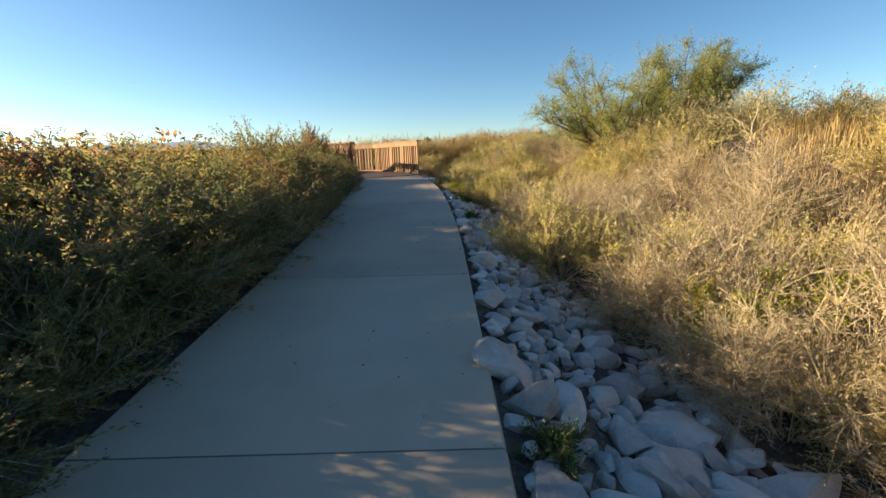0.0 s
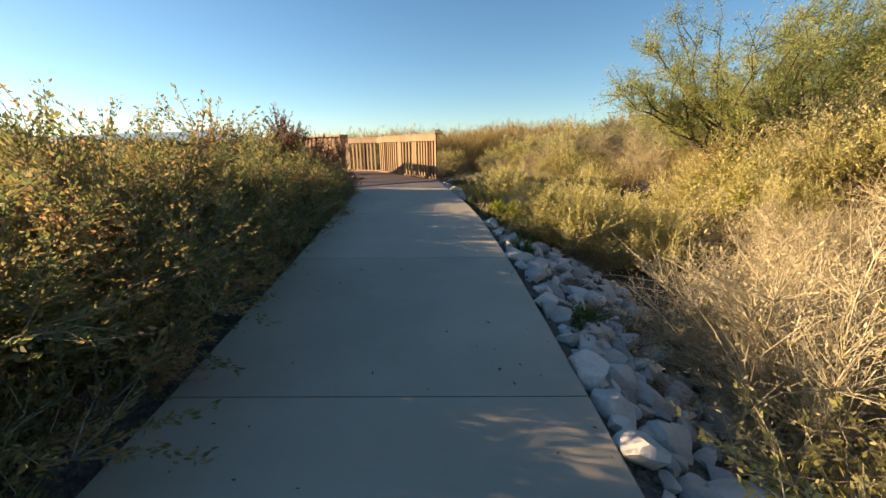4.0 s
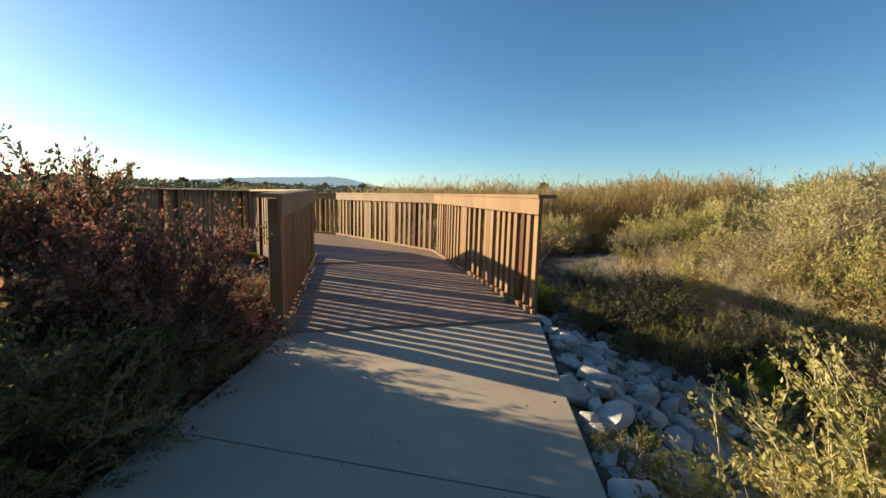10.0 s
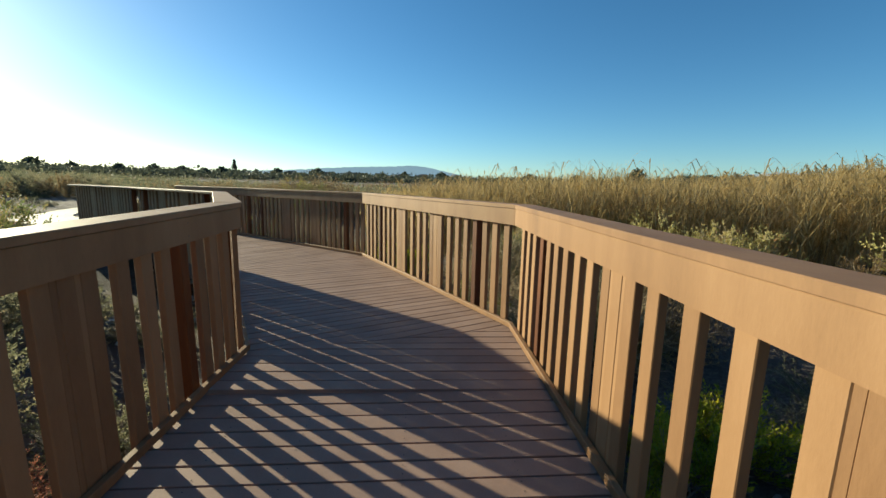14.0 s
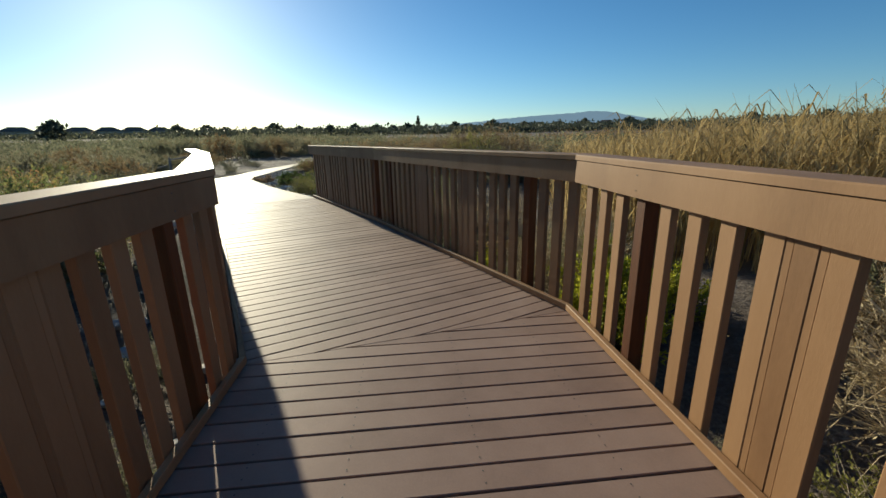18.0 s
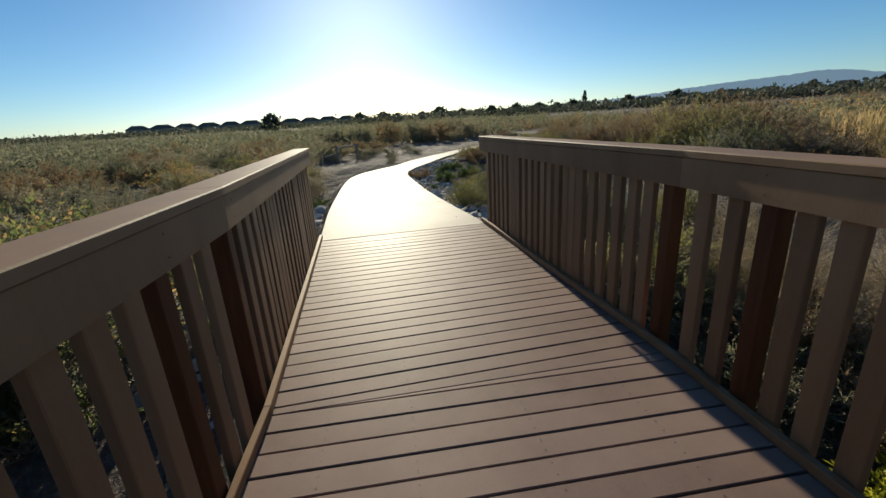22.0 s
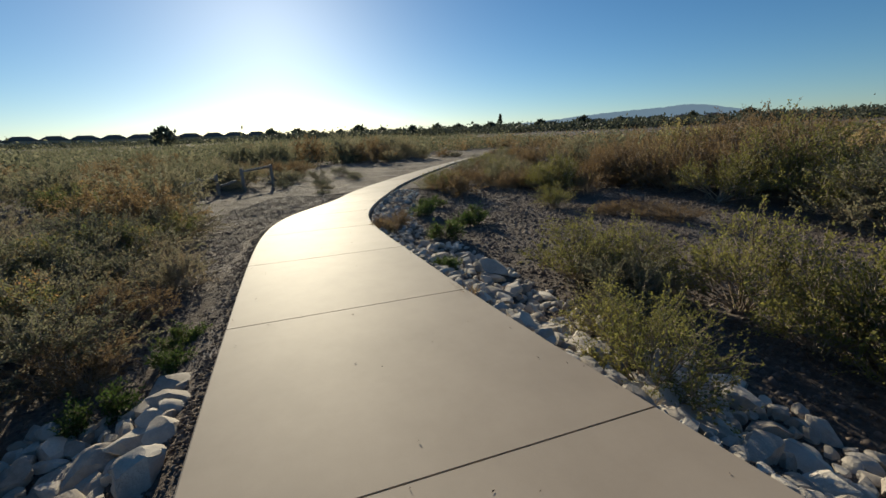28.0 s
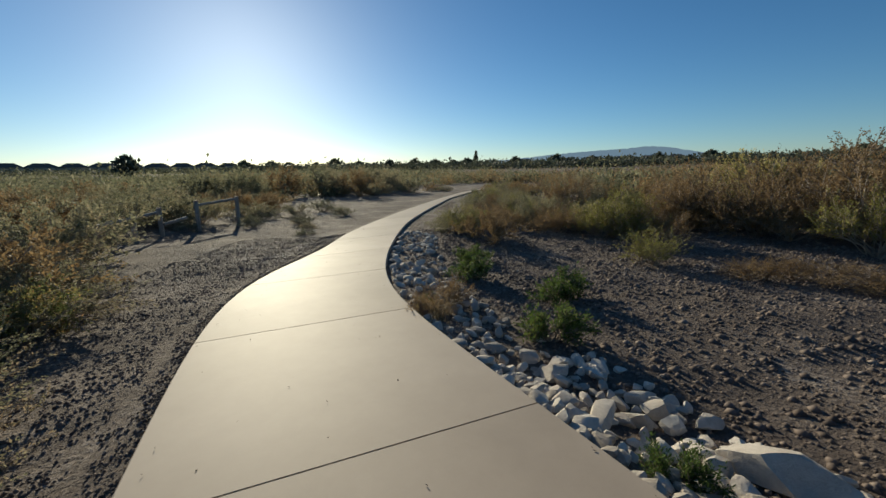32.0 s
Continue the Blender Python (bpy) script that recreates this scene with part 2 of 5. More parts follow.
LEAF_TREE = leaf_material("mesquite_leaf", [(0.05, (0.14, 0.18, 0.075)), (0.4, (0.275, 0.305, 0.11)), (0.7, (0.43, 0.41, 0.14)), (1.0, (0.55, 0.46, 0.18))], 0.6, by_object=0.0)
LEAF_REED = leaf_material("reed_blade", [(0.05, (0.22, 0.165, 0.07)), (0.3, (0.38, 0.27, 0.115)), (0.6, (0.52, 0.375, 0.17)), (0.85, (0.60, 0.46, 0.25)), (1.0, (0.40, 0.24, 0.11))], 0.5, by_object=0.0)
LEAF_DARK = leaf_material("far_tree_leaf", [(0.05, (0.05, 0.06, 0.045)), (0.5, (0.09, 0.10, 0.07)), (1.0, (0.15, 0.15, 0.10))], 0.3)
# Distance haze is put into the hill as blue colour and a faint glow.
M_HAZE_HILL = surface("far_hill_haze", [(0.3, (0.10, 0.13, 0.17)), (0.7, (0.14, 0.17, 0.21))], scale=0.004, fine=0.05, rough=1.0, bump=0.0)
b = M_HAZE_HILL.node_tree.nodes["Principled BSDF"]
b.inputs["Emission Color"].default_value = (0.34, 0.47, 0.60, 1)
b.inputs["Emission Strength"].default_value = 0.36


# ---- mesh helpers ----
def mesh_np(name, verts, faces, material, smooth=False):
    """A mesh from arrays: verts n x 3, faces m x k of one size k."""
    me = bpy.data.meshes.new(name)
    verts, faces = np.asarray(verts, np.float32), np.asarray(faces, np.int32)
    me.vertices.add(len(verts))
    me.vertices.foreach_set("co", verts.ravel())
    k = faces.shape[1]
    me.loops.add(faces.size)
    me.loops.foreach_set("vertex_index", faces.ravel())
    me.polygons.add(len(faces))
    me.polygons.foreach_set("loop_start", np.arange(0, faces.size, k, dtype=np.int32))
    me.update(calc_edges=True)
    if smooth:
        me.polygons.foreach_set("use_smooth", np.ones(len(faces), bool))
    me.materials.append(material)
    return me


def bm_mesh(name, bm, material, smooth=False):
    me = bpy.data.meshes.new(name)
    bmesh.ops.recalc_face_normals(bm, faces=bm.faces)
    bm.to_mesh(me)
    bm.free()
    me.materials.append(material)
    if smooth:
        me.polygons.foreach_set("use_smooth", np.ones(len(me.polygons), bool))
    return me


def part(name, data, parent, label="", m=None):
    """Links a mesh as one object under a thing or a part."""
    ob = new(name, data)
    ob.parent = parent
    if m is not None:
        ob.matrix_basis = m
    if label:
        ob["label"] = label
    return ob


def thing(name, label, category, group="", kind="", m=None, data=None):
    ob = tagged(new(name, data), label, category, group, kind)
    if m is not None:
        ob.matrix_basis = m
    return ob


def prism(poly, z0, z1, bevel=0.0):
    """An upright prism over a plan polygon, its upper edge bevelled."""
    bm = bmesh.new()
    low = [bm.verts.new((x, y, z0)) for x, y in poly]
    if bevel:
        c = np.mean(poly, 0)
        mid = [bm.verts.new((x, y, z1 - bevel)) for x, y in poly]
        top = []
        n = len(poly)
        for i in range(n):
            p, a, q = (np.array(poly[j % n], float) for j in (i - 1, i, i + 1))
            u, v = (a - p) / max(np.linalg.norm(a - p), 1e-6), (q - a) / max(np.linalg.norm(q - a), 1e-6)
            inward = np.array([-u[1] - v[1], u[0] + v[0]])
            if inward @ (c - a) < 0:
                inward = -inward
            inward = inward / max(np.linalg.norm(inward), 1e-6) * bevel
            top.append(bm.verts.new((a[0] + inward[0], a[1] + inward[1], z1)))
        rings = [low, mid, top]
    else:
        rings = [low, [bm.verts.new((x, y, z1)) for x, y in poly]]
    n = len(poly)
    for r0, r1 in zip(rings, rings[1:]):
        for i in range(n):
            bm.faces.new((r0[i], r0[(i + 1) % n], r1[(i + 1) % n], r1[i]))
    bm.faces.new(rings[-1])
    bm.faces.new(rings[0][::-1])
    return bm


def bar(a, b, width, height, bevel=0.004, up=Vector((0, 0, 1))):
    """A square bar from a to b, centred on that line, with bevelled long edges."""
    a, b = Vector(a), Vector(b)
    d = (b - a).normalized()
    side = d.cross(up)
    side = side.normalized() if side.length > 1e-4 else Vector((1, 0, 0))
    rise = side.cross(d).normalized()
    w, h, e = width / 2, height / 2, bevel
    ring = [(-w + e, -h), (w - e, -h), (w, -h + e), (w, h - e), (w - e, h), (-w + e, h), (-w, h - e), (-w, -h + e)]
    bm = bmesh.new()
    ends = [[bm.verts.new(p + side * x + rise * y) for x, y in ring] for p in (a, b)]
    for i in range(8):
        j = (i + 1) % 8
        bm.faces.new((ends[0][i], ends[0][j], ends[1][j], ends[1][i]))
    bm.faces.new(ends[0][::-1])
    bm.faces.new(ends[1])
    return bm


def clip(poly, point, normal):
    """The part of a plan polygon on the side of a line to which normal points."""
    out = []
    d = [(p - point) @ normal for p in poly]
    for i in range(len(poly)):
        j = (i + 1) % len(poly)
        if d[i] >= 0:
            out.append(poly[i])
        if d[i] * d[j] < 0:
            out.append(poly[i] + (poly[j] - poly[i]) * d[i] / (d[i] - d[j]))
    return out


# ---- the plan ----
RIGHT = np.array([(-1.27, 18.43), (-3.67, 22.64), (-7.555, 25.27), (-11.88, 26.07), (-15.61, 26.51)])
WIDE = 2.46
LINE = RIGHT[1:] - RIGHT[:-1]
LINE = LINE / np.linalg.norm(LINE, axis=1)[:, None]
LNORM = np.stack([-LINE[:, 1], LINE[:, 0]], 1)
LEFT = [RIGHT[0] + np.array([-2.28, -1.10])]
MITRE = [LEFT[0] - RIGHT[0]]
for n0, n1, p in zip(LNORM, LNORM[1:], RIGHT[1:]):
    h = (n0 + n1) / np.linalg.norm(n0 + n1)
    MITRE.append(h)
    LEFT.append(p + h * WIDE / (h @ n0))
LEFT.append(RIGHT[-1] + LNORM[-1] * WIDE)
MITRE.append(LNORM[-1])
LEFT = np.array(LEFT)
RAIL_H = 1.27
RAMP_R = np.array([(-0.15, -14), (-0.20, 3.0), (-0.21, 8.1), (-0.26, 9.6), (-0.34, 11.3), (-0.5, 13.4), (-0.83, 15.6), (-1.27, 18.43)])
RAMP_L = np.array([(-2.13, -14), (-2.13, 3.0), (-2.26, 6.0), (-2.42, 8.7), (-2.57, 10.5), (-2.79, 13.0), (-3.1, 15.6), (-3.55, 17.33)])
TAIL_R = np.array([(-15.61, 26.5), (-18.0, 26.65), (-20.2, 26.85), (-21.4, 27.02), (-22.4, 27.16), (-23.4, 27.27), (-24.3, 27.4), (-25.2, 27.57), (-25.9, 27.78), (-26.7, 28.12), (-28.0, 28.77), (-30.3, 30.12), (-32.8, 31.8), (-36.1, 34.5), (-42.5, 40.1), (-49.5, 47.6), (-60, 61.5)])
TAIL_L = np.array([(-15.92, 24.07), (-18.5, 24.33), (-20.7, 24.66), (-21.8, 24.82), (-23.6, 25.11), (-25.15, 25.41), (-26.0, 25.66), (-26.8, 25.96), (-27.65, 26.42), (-28.15, 26.85), (-28.75, 27.35), (-29.7, 28.03), (-31.35, 29.02), (-33.1, 30.42), (-36.1, 33.1), (-41.0, 37.75), (-47.5, 44.4), (-59.5, 59.5)])


def along(points, n):
    """n points, evenly spread, on a smooth line through the given ones."""
    seg = np.r_[0, np.cumsum(np.linalg.norm(np.diff(points, axis=0), axis=1))]
    s = np.linspace(0, seg[-1], n)
    line = np.stack([np.interp(s, seg, points[:, k]) for k in (0, 1)], 1)
    ends = line[[0, -1]].copy()
    for _ in range(6):
        line[1:-1] = (line[:-2] + 2 * line[1:-1] + line[2:]) / 4
    line[[0, -1]] = ends
    return line


def ramp_z(y):
    t = np.clip((y - 15.5) / 1.8, 0, 1)
    return -0.0505 * np.maximum(18.2 - y, 0) - 0.08 * t * t * (3 - 2 * t)


def deck_z(x, y):
    """The first run of the deck climbs a little, most along its left edge."""
    e = np.array([x, y]) - RIGHT[0]
    u = 1 - np.clip(e @ LINE[0] / 4.9, 0, 1)
    v = np.clip(e @ LNORM[0] / WIDE, 0, 1)
    return -float(u * (0.05 + 0.06 * v)) if x > -5.2 else 0.0


def tail_z(x):
    return -0.027 * np.clip(-16 - x, 0, 14)


RR, RL = along(RAMP_R, 131), along(RAMP_L, 131)
TR, TL = along(TAIL_R, 131), along(TAIL_L, 131)
CENTRE = np.r_[(RR + RL) / 2, (TR + TL) / 2]
CENTRE_Z = np.r_[ramp_z((RR + RL)[:, 1] / 2), tail_z((TR + TL)[:, 0] / 2)]
HALF = np.r_[np.linalg.norm(RR - RL, axis=1) / 2, np.linalg.norm(TR - TL, axis=1) / 2]
BRIDGE = along((RIGHT + LEFT) / 2, 40)


def smooth(a, b, x):
    t = np.clip((x - a) / (b - a), 0, 1)
    return t * t * (3 - 2 * t)


def wave(x, y):
    return np.sin(0.9 * x + 1.3 * np.sin(0.31 * y)) * np.sin(0.7 * y + 1.1 * np.sin(0.43 * x + 1)) * 0.5 + 0.35 * np.sin(2.1 * x + 0.6 * y) * np.sin(1.7 * y - 0.8 * x + 2)


WASH = along(np.array([(3.2, 4.0), (2.6, 10.5), (1.6, 16), (-1.5, 21.5), (-6, 23.8), (-11, 25.2), (-13, 30)]), 60)


def ground(x, y):
    """The height of the ground at arrays x, y."""
    x, y = np.asarray(x, float), np.asarray(y, float)
    shape = x.shape
    x, y = x.ravel(), y.ravel()
    base = -0.5 + 0.1 * wave(x * 0.8, y * 0.8) + 0.04 * wave(3.1 * x, 2.7 * y)
    base = base + 0.85 * smooth(3.2, 8.5, x) * (1 - smooth(13, 22, y)) + 0.45 * smooth(6, 30, x) + 1.7 * smooth(0, 14, x) * smooth(17, 27, y) + 0.6 * smooth(2.6, 5.5, x) * smooth(9, 13, y) * (1 - smooth(18, 25, y)) + 0.42 * smooth(-1, 3, x) * smooth(20, 25, y)
    base = base - 0.30 * smooth(26, 34, y) * smooth(-24, -16, x)
    base = base + 0.022 * np.clip(np.hypot(x + 10, y - 22) - 85, 0, 500)
    z = base
    near = (x > -75) & (x < 16) & (y > -20) & (y < 75)
    px, py = x[near], y[near]
    if len(px):
        dw = np.full(len(px), 99.0)
        for cx, cy in WASH:
            dw = np.minimum(dw, np.hypot(px - cx, py - cy))
        zn = z[near] - 0.85 * (1 - smooth(1.0, 5.0, dw))
        d, zc = np.full(len(px), 99.0), np.zeros(len(px))
        for (cx, cy), cz, h in zip(CENTRE, CENTRE_Z, HALF):
            e = np.hypot(px - cx, py - cy) - h
            closer = e < d
            d[closer], zc[closer] = e[closer], cz
        bank = zc - 0.06 - 0.5 * np.maximum(d, 0) + 0.03 * wave(4 * px, 4 * py) * smooth(0, 0.4, d)
        zn = np.where(d < 3, np.maximum(zn, bank), zn)
        zn = np.where(d < 0.05, np.minimum(zn, zc - 0.07), zn)
        zn = np.minimum(zn, zc - 0.05 + np.maximum(d - 0.9, 0) * 0.8)
        z[near] = zn
    return z.reshape(shape)


def gz(x, y):
    return float(ground(np.array([x]), np.array([y]))[0])


def spread(lo, hi, c0, c1, step, growth):
    """Grid lines: fine between c0 and c1, ever wider towards lo and hi."""
    mid = list(np.arange(c0, c1, step))
    up, s = [c1], step
    while up[-1] < hi:
        s *= growth
        up.append(up[-1] + s)
    down, s = [c0], step
    while down[-1] > lo:
        s *= growth
        down.append(down[-1] - s)
    return np.array(down[:0:-1] + mid + up)


gx, gy = spread(-4200, 4200, -40, 9, 0.22, 1.12), spread(-4200, 4200, -4, 40, 0.22, 1.12)
GX, GY = np.meshgrid(gx, gy, indexing="ij")
GZ = ground(GX, GY)
nx, ny = GX.shape
idx = np.arange(nx * ny).reshape(nx, ny)
faces = np.stack([idx[:-1, :-1], idx[1:, :-1], idx[1:, 1:], idx[:-1, 1:]], -1).reshape(-1, 4)
thing("ground", "brown cloddy desert earth with pale dry patches", "ground", kind="structure",
             data=mesh_np("ground", np.stack([GX, GY, GZ], -1).reshape(-1, 3), faces, M_EARTH, smooth=True))


# ---- concrete path ----
def slab(left, right, zl, zr, name, parent, gap=0.006):
    """One cast slab between two joints: a strip with a soft upper edge and real depth."""
    n = len(left)
    l, r = left.copy(), right.copy()
    for e in (l, r):
        e[0] += (e[1] - e[0]) / np.linalg.norm(e[1] - e[0]) * gap
        e[-1] += (e[-2] - e[-1]) / np.linalg.norm(e[-2] - e[-1]) * gap
    verts, faces = [], []
    ux = (r - l) / np.linalg.norm(r - l, axis=1)[:, None]
    rows = [(l, -0.14, 0), (l, -0.012, 0), (l + ux * 0.012, 0, 0), (r - ux * 0.012, 0, 1), (r, -0.012, 1), (r, -0.14, 1)]
    for p, dz, side in rows:
        z = zr if side else zl
        for i in range(n):
            verts.append((p[i][0], p[i][1], z[i] + dz))
    for k in range(5):
        for i in range(n - 1):
            faces.append((k * n + i, (k + 1) * n + i, (k + 1) * n + i + 1, k * n + i + 1))
    for i in (0, n - 1):
        faces.append((i, n + i, 4 * n + i, 5 * n + i))
        faces.append((n + i, 2 * n + i, 3 * n + i, 4 * n + i))
    bm = bmesh.new()
    vs = [bm.verts.new(v) for v in verts]
    for f in faces:
        bm.faces.new([vs[i] for i in f])
    return part(name, bm_mesh(name, bm, M_CONCRETE), parent)


def path(name, label, left, right, height, first, spacing, skew=0.0):
    """A run of slabs; skew moves the left ends of the inner joints onwards."""
    root = thing(name, label, "path", kind="structure")
    mid = (left + right) / 2
    s = np.r_[0, np.cumsum(np.linalg.norm(np.diff(mid, axis=0), axis=1))]
    cuts = [0.0] + list(np.arange(first, s[-1] - 0.8, spacing)) + [s[-1]]
    for a, b in zip(cuts, cuts[1:]):
        t = np.linspace(a, b, 6 if b - a < 4 else 10)
        tl = t + skew * np.clip(t / 2, 0, 1) * np.clip((s[-1] - t) / 2, 0, 1)
        l = np.stack([np.interp(tl, s, left[:, k]) for k in (0, 1)], 1)
        r = np.stack([np.interp(t, s, right[:, k]) for k in (0, 1)], 1)
        slab(l, r, height(l), height(r), "slab", root)
    return root


square = RR[:, 1] - 1.1 * smooth(15.3, 18.43, RR[:, 1])
RLS = np.stack([np.interp(square, RL[:, 1], RL[:, 0]), square], 1)
path("path_ramp", "shaded grey-beige concrete path sloping up to the boardwalk", RLS, RR, lambda p: ramp_z(p[:, 1]), 1.7, 2.35)
path("path_tail", "sunlit beige concrete path curving away through scrub", TL, TR, lambda p: tail_z(p[:, 0]), 2.36, 2.22, 0.17)

# ---- boardwalk deck ----
deck = thing("boardwalk_deck", "brown composite deck boards of a bent footbridge", "boardwalk", kind="structure")
PITCH, BOARD = 0.1445, 0.1305
heads = []
rng = np.random.default_rng(5)
for k in range(4):
    a, d, nrm = RIGHT[k], LINE[k], LNORM[k]
    length = np.linalg.norm(RIGHT[k + 1] - a)
    m0, m1 = MITRE[k], MITRE[k + 1]
    out0 = np.array([m0[1], -m0[0]])
    out0 = out0 if out0 @ d > 0 else -out0
    out1 = np.array([m1[1], -m1[0]])
    out1 = out1 if out1 @ d < 0 else -out1
    s = -1.6 if k < 3 else length - 40 * PITCH + 0.004
    while s < length + 1.6:
        p = [a + d * s - nrm * 0.02, a + d * (s + BOARD) - nrm * 0.02, a + d * (s + BOARD) + nrm * (WIDE + 0.02), a + d * s + nrm * (WIDE + 0.02)]
        p = clip(p, a + out0 * 0.003, out0)
        p = clip(p, RIGHT[k + 1] + out1 * 0.003, out1) if len(p) > 2 else p
        s += PITCH
        if len(p) < 3:
            continue
        keep = [q for i, q in enumerate(p) if np.linalg.norm(q - p[i - 1]) > 0.012]
        if len(keep) < 3:
            continue
        c = np.mean(keep, 0)
        bm = prism([q - c for q in keep], -0.038, 0.0, 0.003)
        for v in bm.verts:
            v.co.z += deck_z(v.co.x + c[0], v.co.y + c[1])
        me = bm_mesh("board", bm, M_DECK)
        part("board", me, deck, m=pose(c[0], c[1], float(rng.uniform(-0.0015, 0.0015))))
        for w in (0.45, 1.05, 1.65, 2.1):
            for e in (0.035, 0.1):
                q = a + d * (s - PITCH + e) + nrm * w
                if (q - a) @ out0 > 0.03 and (q - RIGHT[k + 1]) @ out1 > 0.03:
                    heads.append((q[0], q[1], deck_z(*q) + 0.0022))
# Added unseen sheet below the boards: it blocks light so the gaps stay dark.
for k in range(4):
    quad = [RIGHT[k], RIGHT[k + 1], LEFT[k + 1], LEFT[k]]
    bm = prism(quad, -0.062, -0.05)
    for v in bm.verts:
        v.co.z += deck_z(v.co.x, v.co.y)
    part("underlay", bm_mesh("underlay", bm, M_BEAM), deck)
for side in (RIGHT, LEFT):
    for k in range(4):
        p, q = side[k], side[k + 1]
        part("stringer", bm_mesh("stringer", bar((*p, deck_z(*p) - 0.19), (*q, -0.19), 0.09, 0.29), M_BEAM), deck)
for k in range(4):
    p, q = (RIGHT[k] + LEFT[k]) / 2, (RIGHT[k + 1] + LEFT[k + 1]) / 2
    part("stringer", bm_mesh("stringer", bar((*p, deck_z(*p) - 0.19), (*q, -0.19), 0.09, 0.29), M_BEAM), deck)

ring = np.array([(0.0045 * math.cos(j * 1.0472), 0.0045 * math.sin(j * 1.0472), 0) for j in range(6)])
pins = np.array(heads)[:, None] + ring[None]
screws = part("screw_heads", mesh_np("screw_heads", pins.reshape(-1, 3), np.arange(len(heads) * 6).reshape(-1, 6), M_SCREW), deck)
screws["kind"] = "stuff"


# ---- railings ----
def railing(p, q, inward, first_end, last_end, mitre0, mitre1, pattern, end_post=False):
    """A straight run of railing: cap, fascia, toe rail, slats and posts."""
    length = float(np.linalg.norm(q - p))
    d = (q - p) / length
    low = deck_z(*p) if first_end else 0.0
    root = thing("railing", "tan-painted timber railing with upright slats and a broad cap", "railing", "boardwalk railings", m=pose(p[0], p[1], low, 0, math.degrees(low / length), math.degrees(math.atan2(d[1], d[0]))))
    side = 1.0 if np.array([-d[1], d[0]]) @ inward > 0 else -1.0
    ca, sa = d

    def loc(v):
        return np.array([v[0] * ca + v[1] * sa, -v[0] * sa + v[1] * ca])

    x0, x1 = (-0.11 if end_post else 0.1 if first_end else 0.0), length + (0.15 if last_end else 0.0)
    s0, s1 = loc(mitre0), loc(mitre1)

    def run(y0, y1, z0, z1, name, bevel, label="", a=x0, b=x1):
        # The ends lean with the mitre, so that neighbouring runs meet in one joint.
        def end(x, y, s, free):
            return x + (0 if free or abs(s[1]) < 1e-3 else y * s[0] / s[1])
        poly = [(end(a, y0, s0, first_end), y0), (end(b, y0, s1, last_end), y0), (end(b, y1, s1, last_end), y1), (end(a, y1, s0, first_end), y1)]
        return part(name, bm_mesh(name, prism(poly, z0, z1, bevel), M_RAIL), root, label)

    o = -side
    run(min(-side * -0.045, o * 0.16), max(-side * -0.045, o * 0.16), RAIL_H - 0.038, RAIL_H, "cap", 0.006)
    fascia = run(min(side * 0.002, side * 0.036), max(side * 0.002, side * 0.036), RAIL_H - 0.205, RAIL_H - 0.0415, "fascia", 0.004)
    run(min(side * 0.004, side * 0.044), max(side * 0.004, side * 0.044), 0.012, 0.062, "toe_rail", 0.005)
    slat = railing.slat
    posts = []
    for i, (kind, x) in enumerate(pattern):
        turn = 180 if side < 0 else 0
        if kind == "T":
            for dx in (-0.123, 0.0, 0.123):
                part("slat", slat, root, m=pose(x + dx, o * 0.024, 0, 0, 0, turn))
            for dx in (-0.0615, 0.0615):
                part("filler_strip", railing.strip, root, m=pose(x + dx, o * 0.0265, 0))
        elif kind == "P":
            part("post", railing.post, root, "bare orange-red timber post", m=pose(x, o * 0.05, 0))
            posts.append(x)
        else:
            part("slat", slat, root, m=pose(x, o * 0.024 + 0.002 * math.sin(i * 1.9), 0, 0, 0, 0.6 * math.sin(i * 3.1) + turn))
    if end_post:
        part("post", railing.end_post, root, m=pose(0.09, o * 0.055, 0))
    for x in posts:
        for z in (RAIL_H - 0.08, RAIL_H - 0.165):
            part("screw", railing.screw, fascia, m=pose(x, side * 0.037, z, 90, 0, 0))
    return root


# Slat fronts carry the rail paint; the sides a darker copy that imitates shade.
bm = bar((0, 0, -0.06), (0, 0, RAIL_H - 0.039), 0.092, 0.042, 0.004, up=Vector((0, 1, 0)))
bm.normal_update()
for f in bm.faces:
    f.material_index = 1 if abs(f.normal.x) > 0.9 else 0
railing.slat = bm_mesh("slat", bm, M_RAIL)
railing.slat.materials.append(M_SIDE_SHADE)
railing.strip = bm_mesh("filler_strip", bar((0, 0, -0.06), (0, 0, RAIL_H - 0.039), 0.0315, 0.042, 0.002, up=Vector((0, 1, 0))), M_RAIL)


def bay(text):
    """Reads a row of slats (plain numbers), posts (P) and closed groups of three slats (T), each with its place along the run."""
    return [(w[0] if w[0] in "PT" else "s", float(w.lstrip("PT"))) for w in text.split()]


BAYS_RIGHT = [bay(t) for t in (
    "0.217 0.393 P0.55 0.742 0.916 1.095 1.277 T1.62 2.0 2.25 2.49 T2.8 3.13 3.32 3.515 3.71 3.885 P4.06 4.255 4.45 4.63",
    "0.175 0.375 0.565 P0.765 0.955 1.155 1.36 T1.715 2.045 2.25 2.475 T2.88 3.22 3.42 3.63 P3.86 4.09 4.29 4.5",
    "0.06 0.22 0.4 P0.6 0.79 0.965 1.13 1.32 T1.62 1.91 2.1 2.29 2.48 T2.74 3.0 3.17 3.35 3.53 3.7 P3.87 4.05 4.25",
    "P0.13 0.3 0.46 0.63 0.8 0.965 T1.26 1.55 1.715 1.87 2.02 2.18 2.35 T2.65 2.94 3.11 3.28 3.45 3.66")]
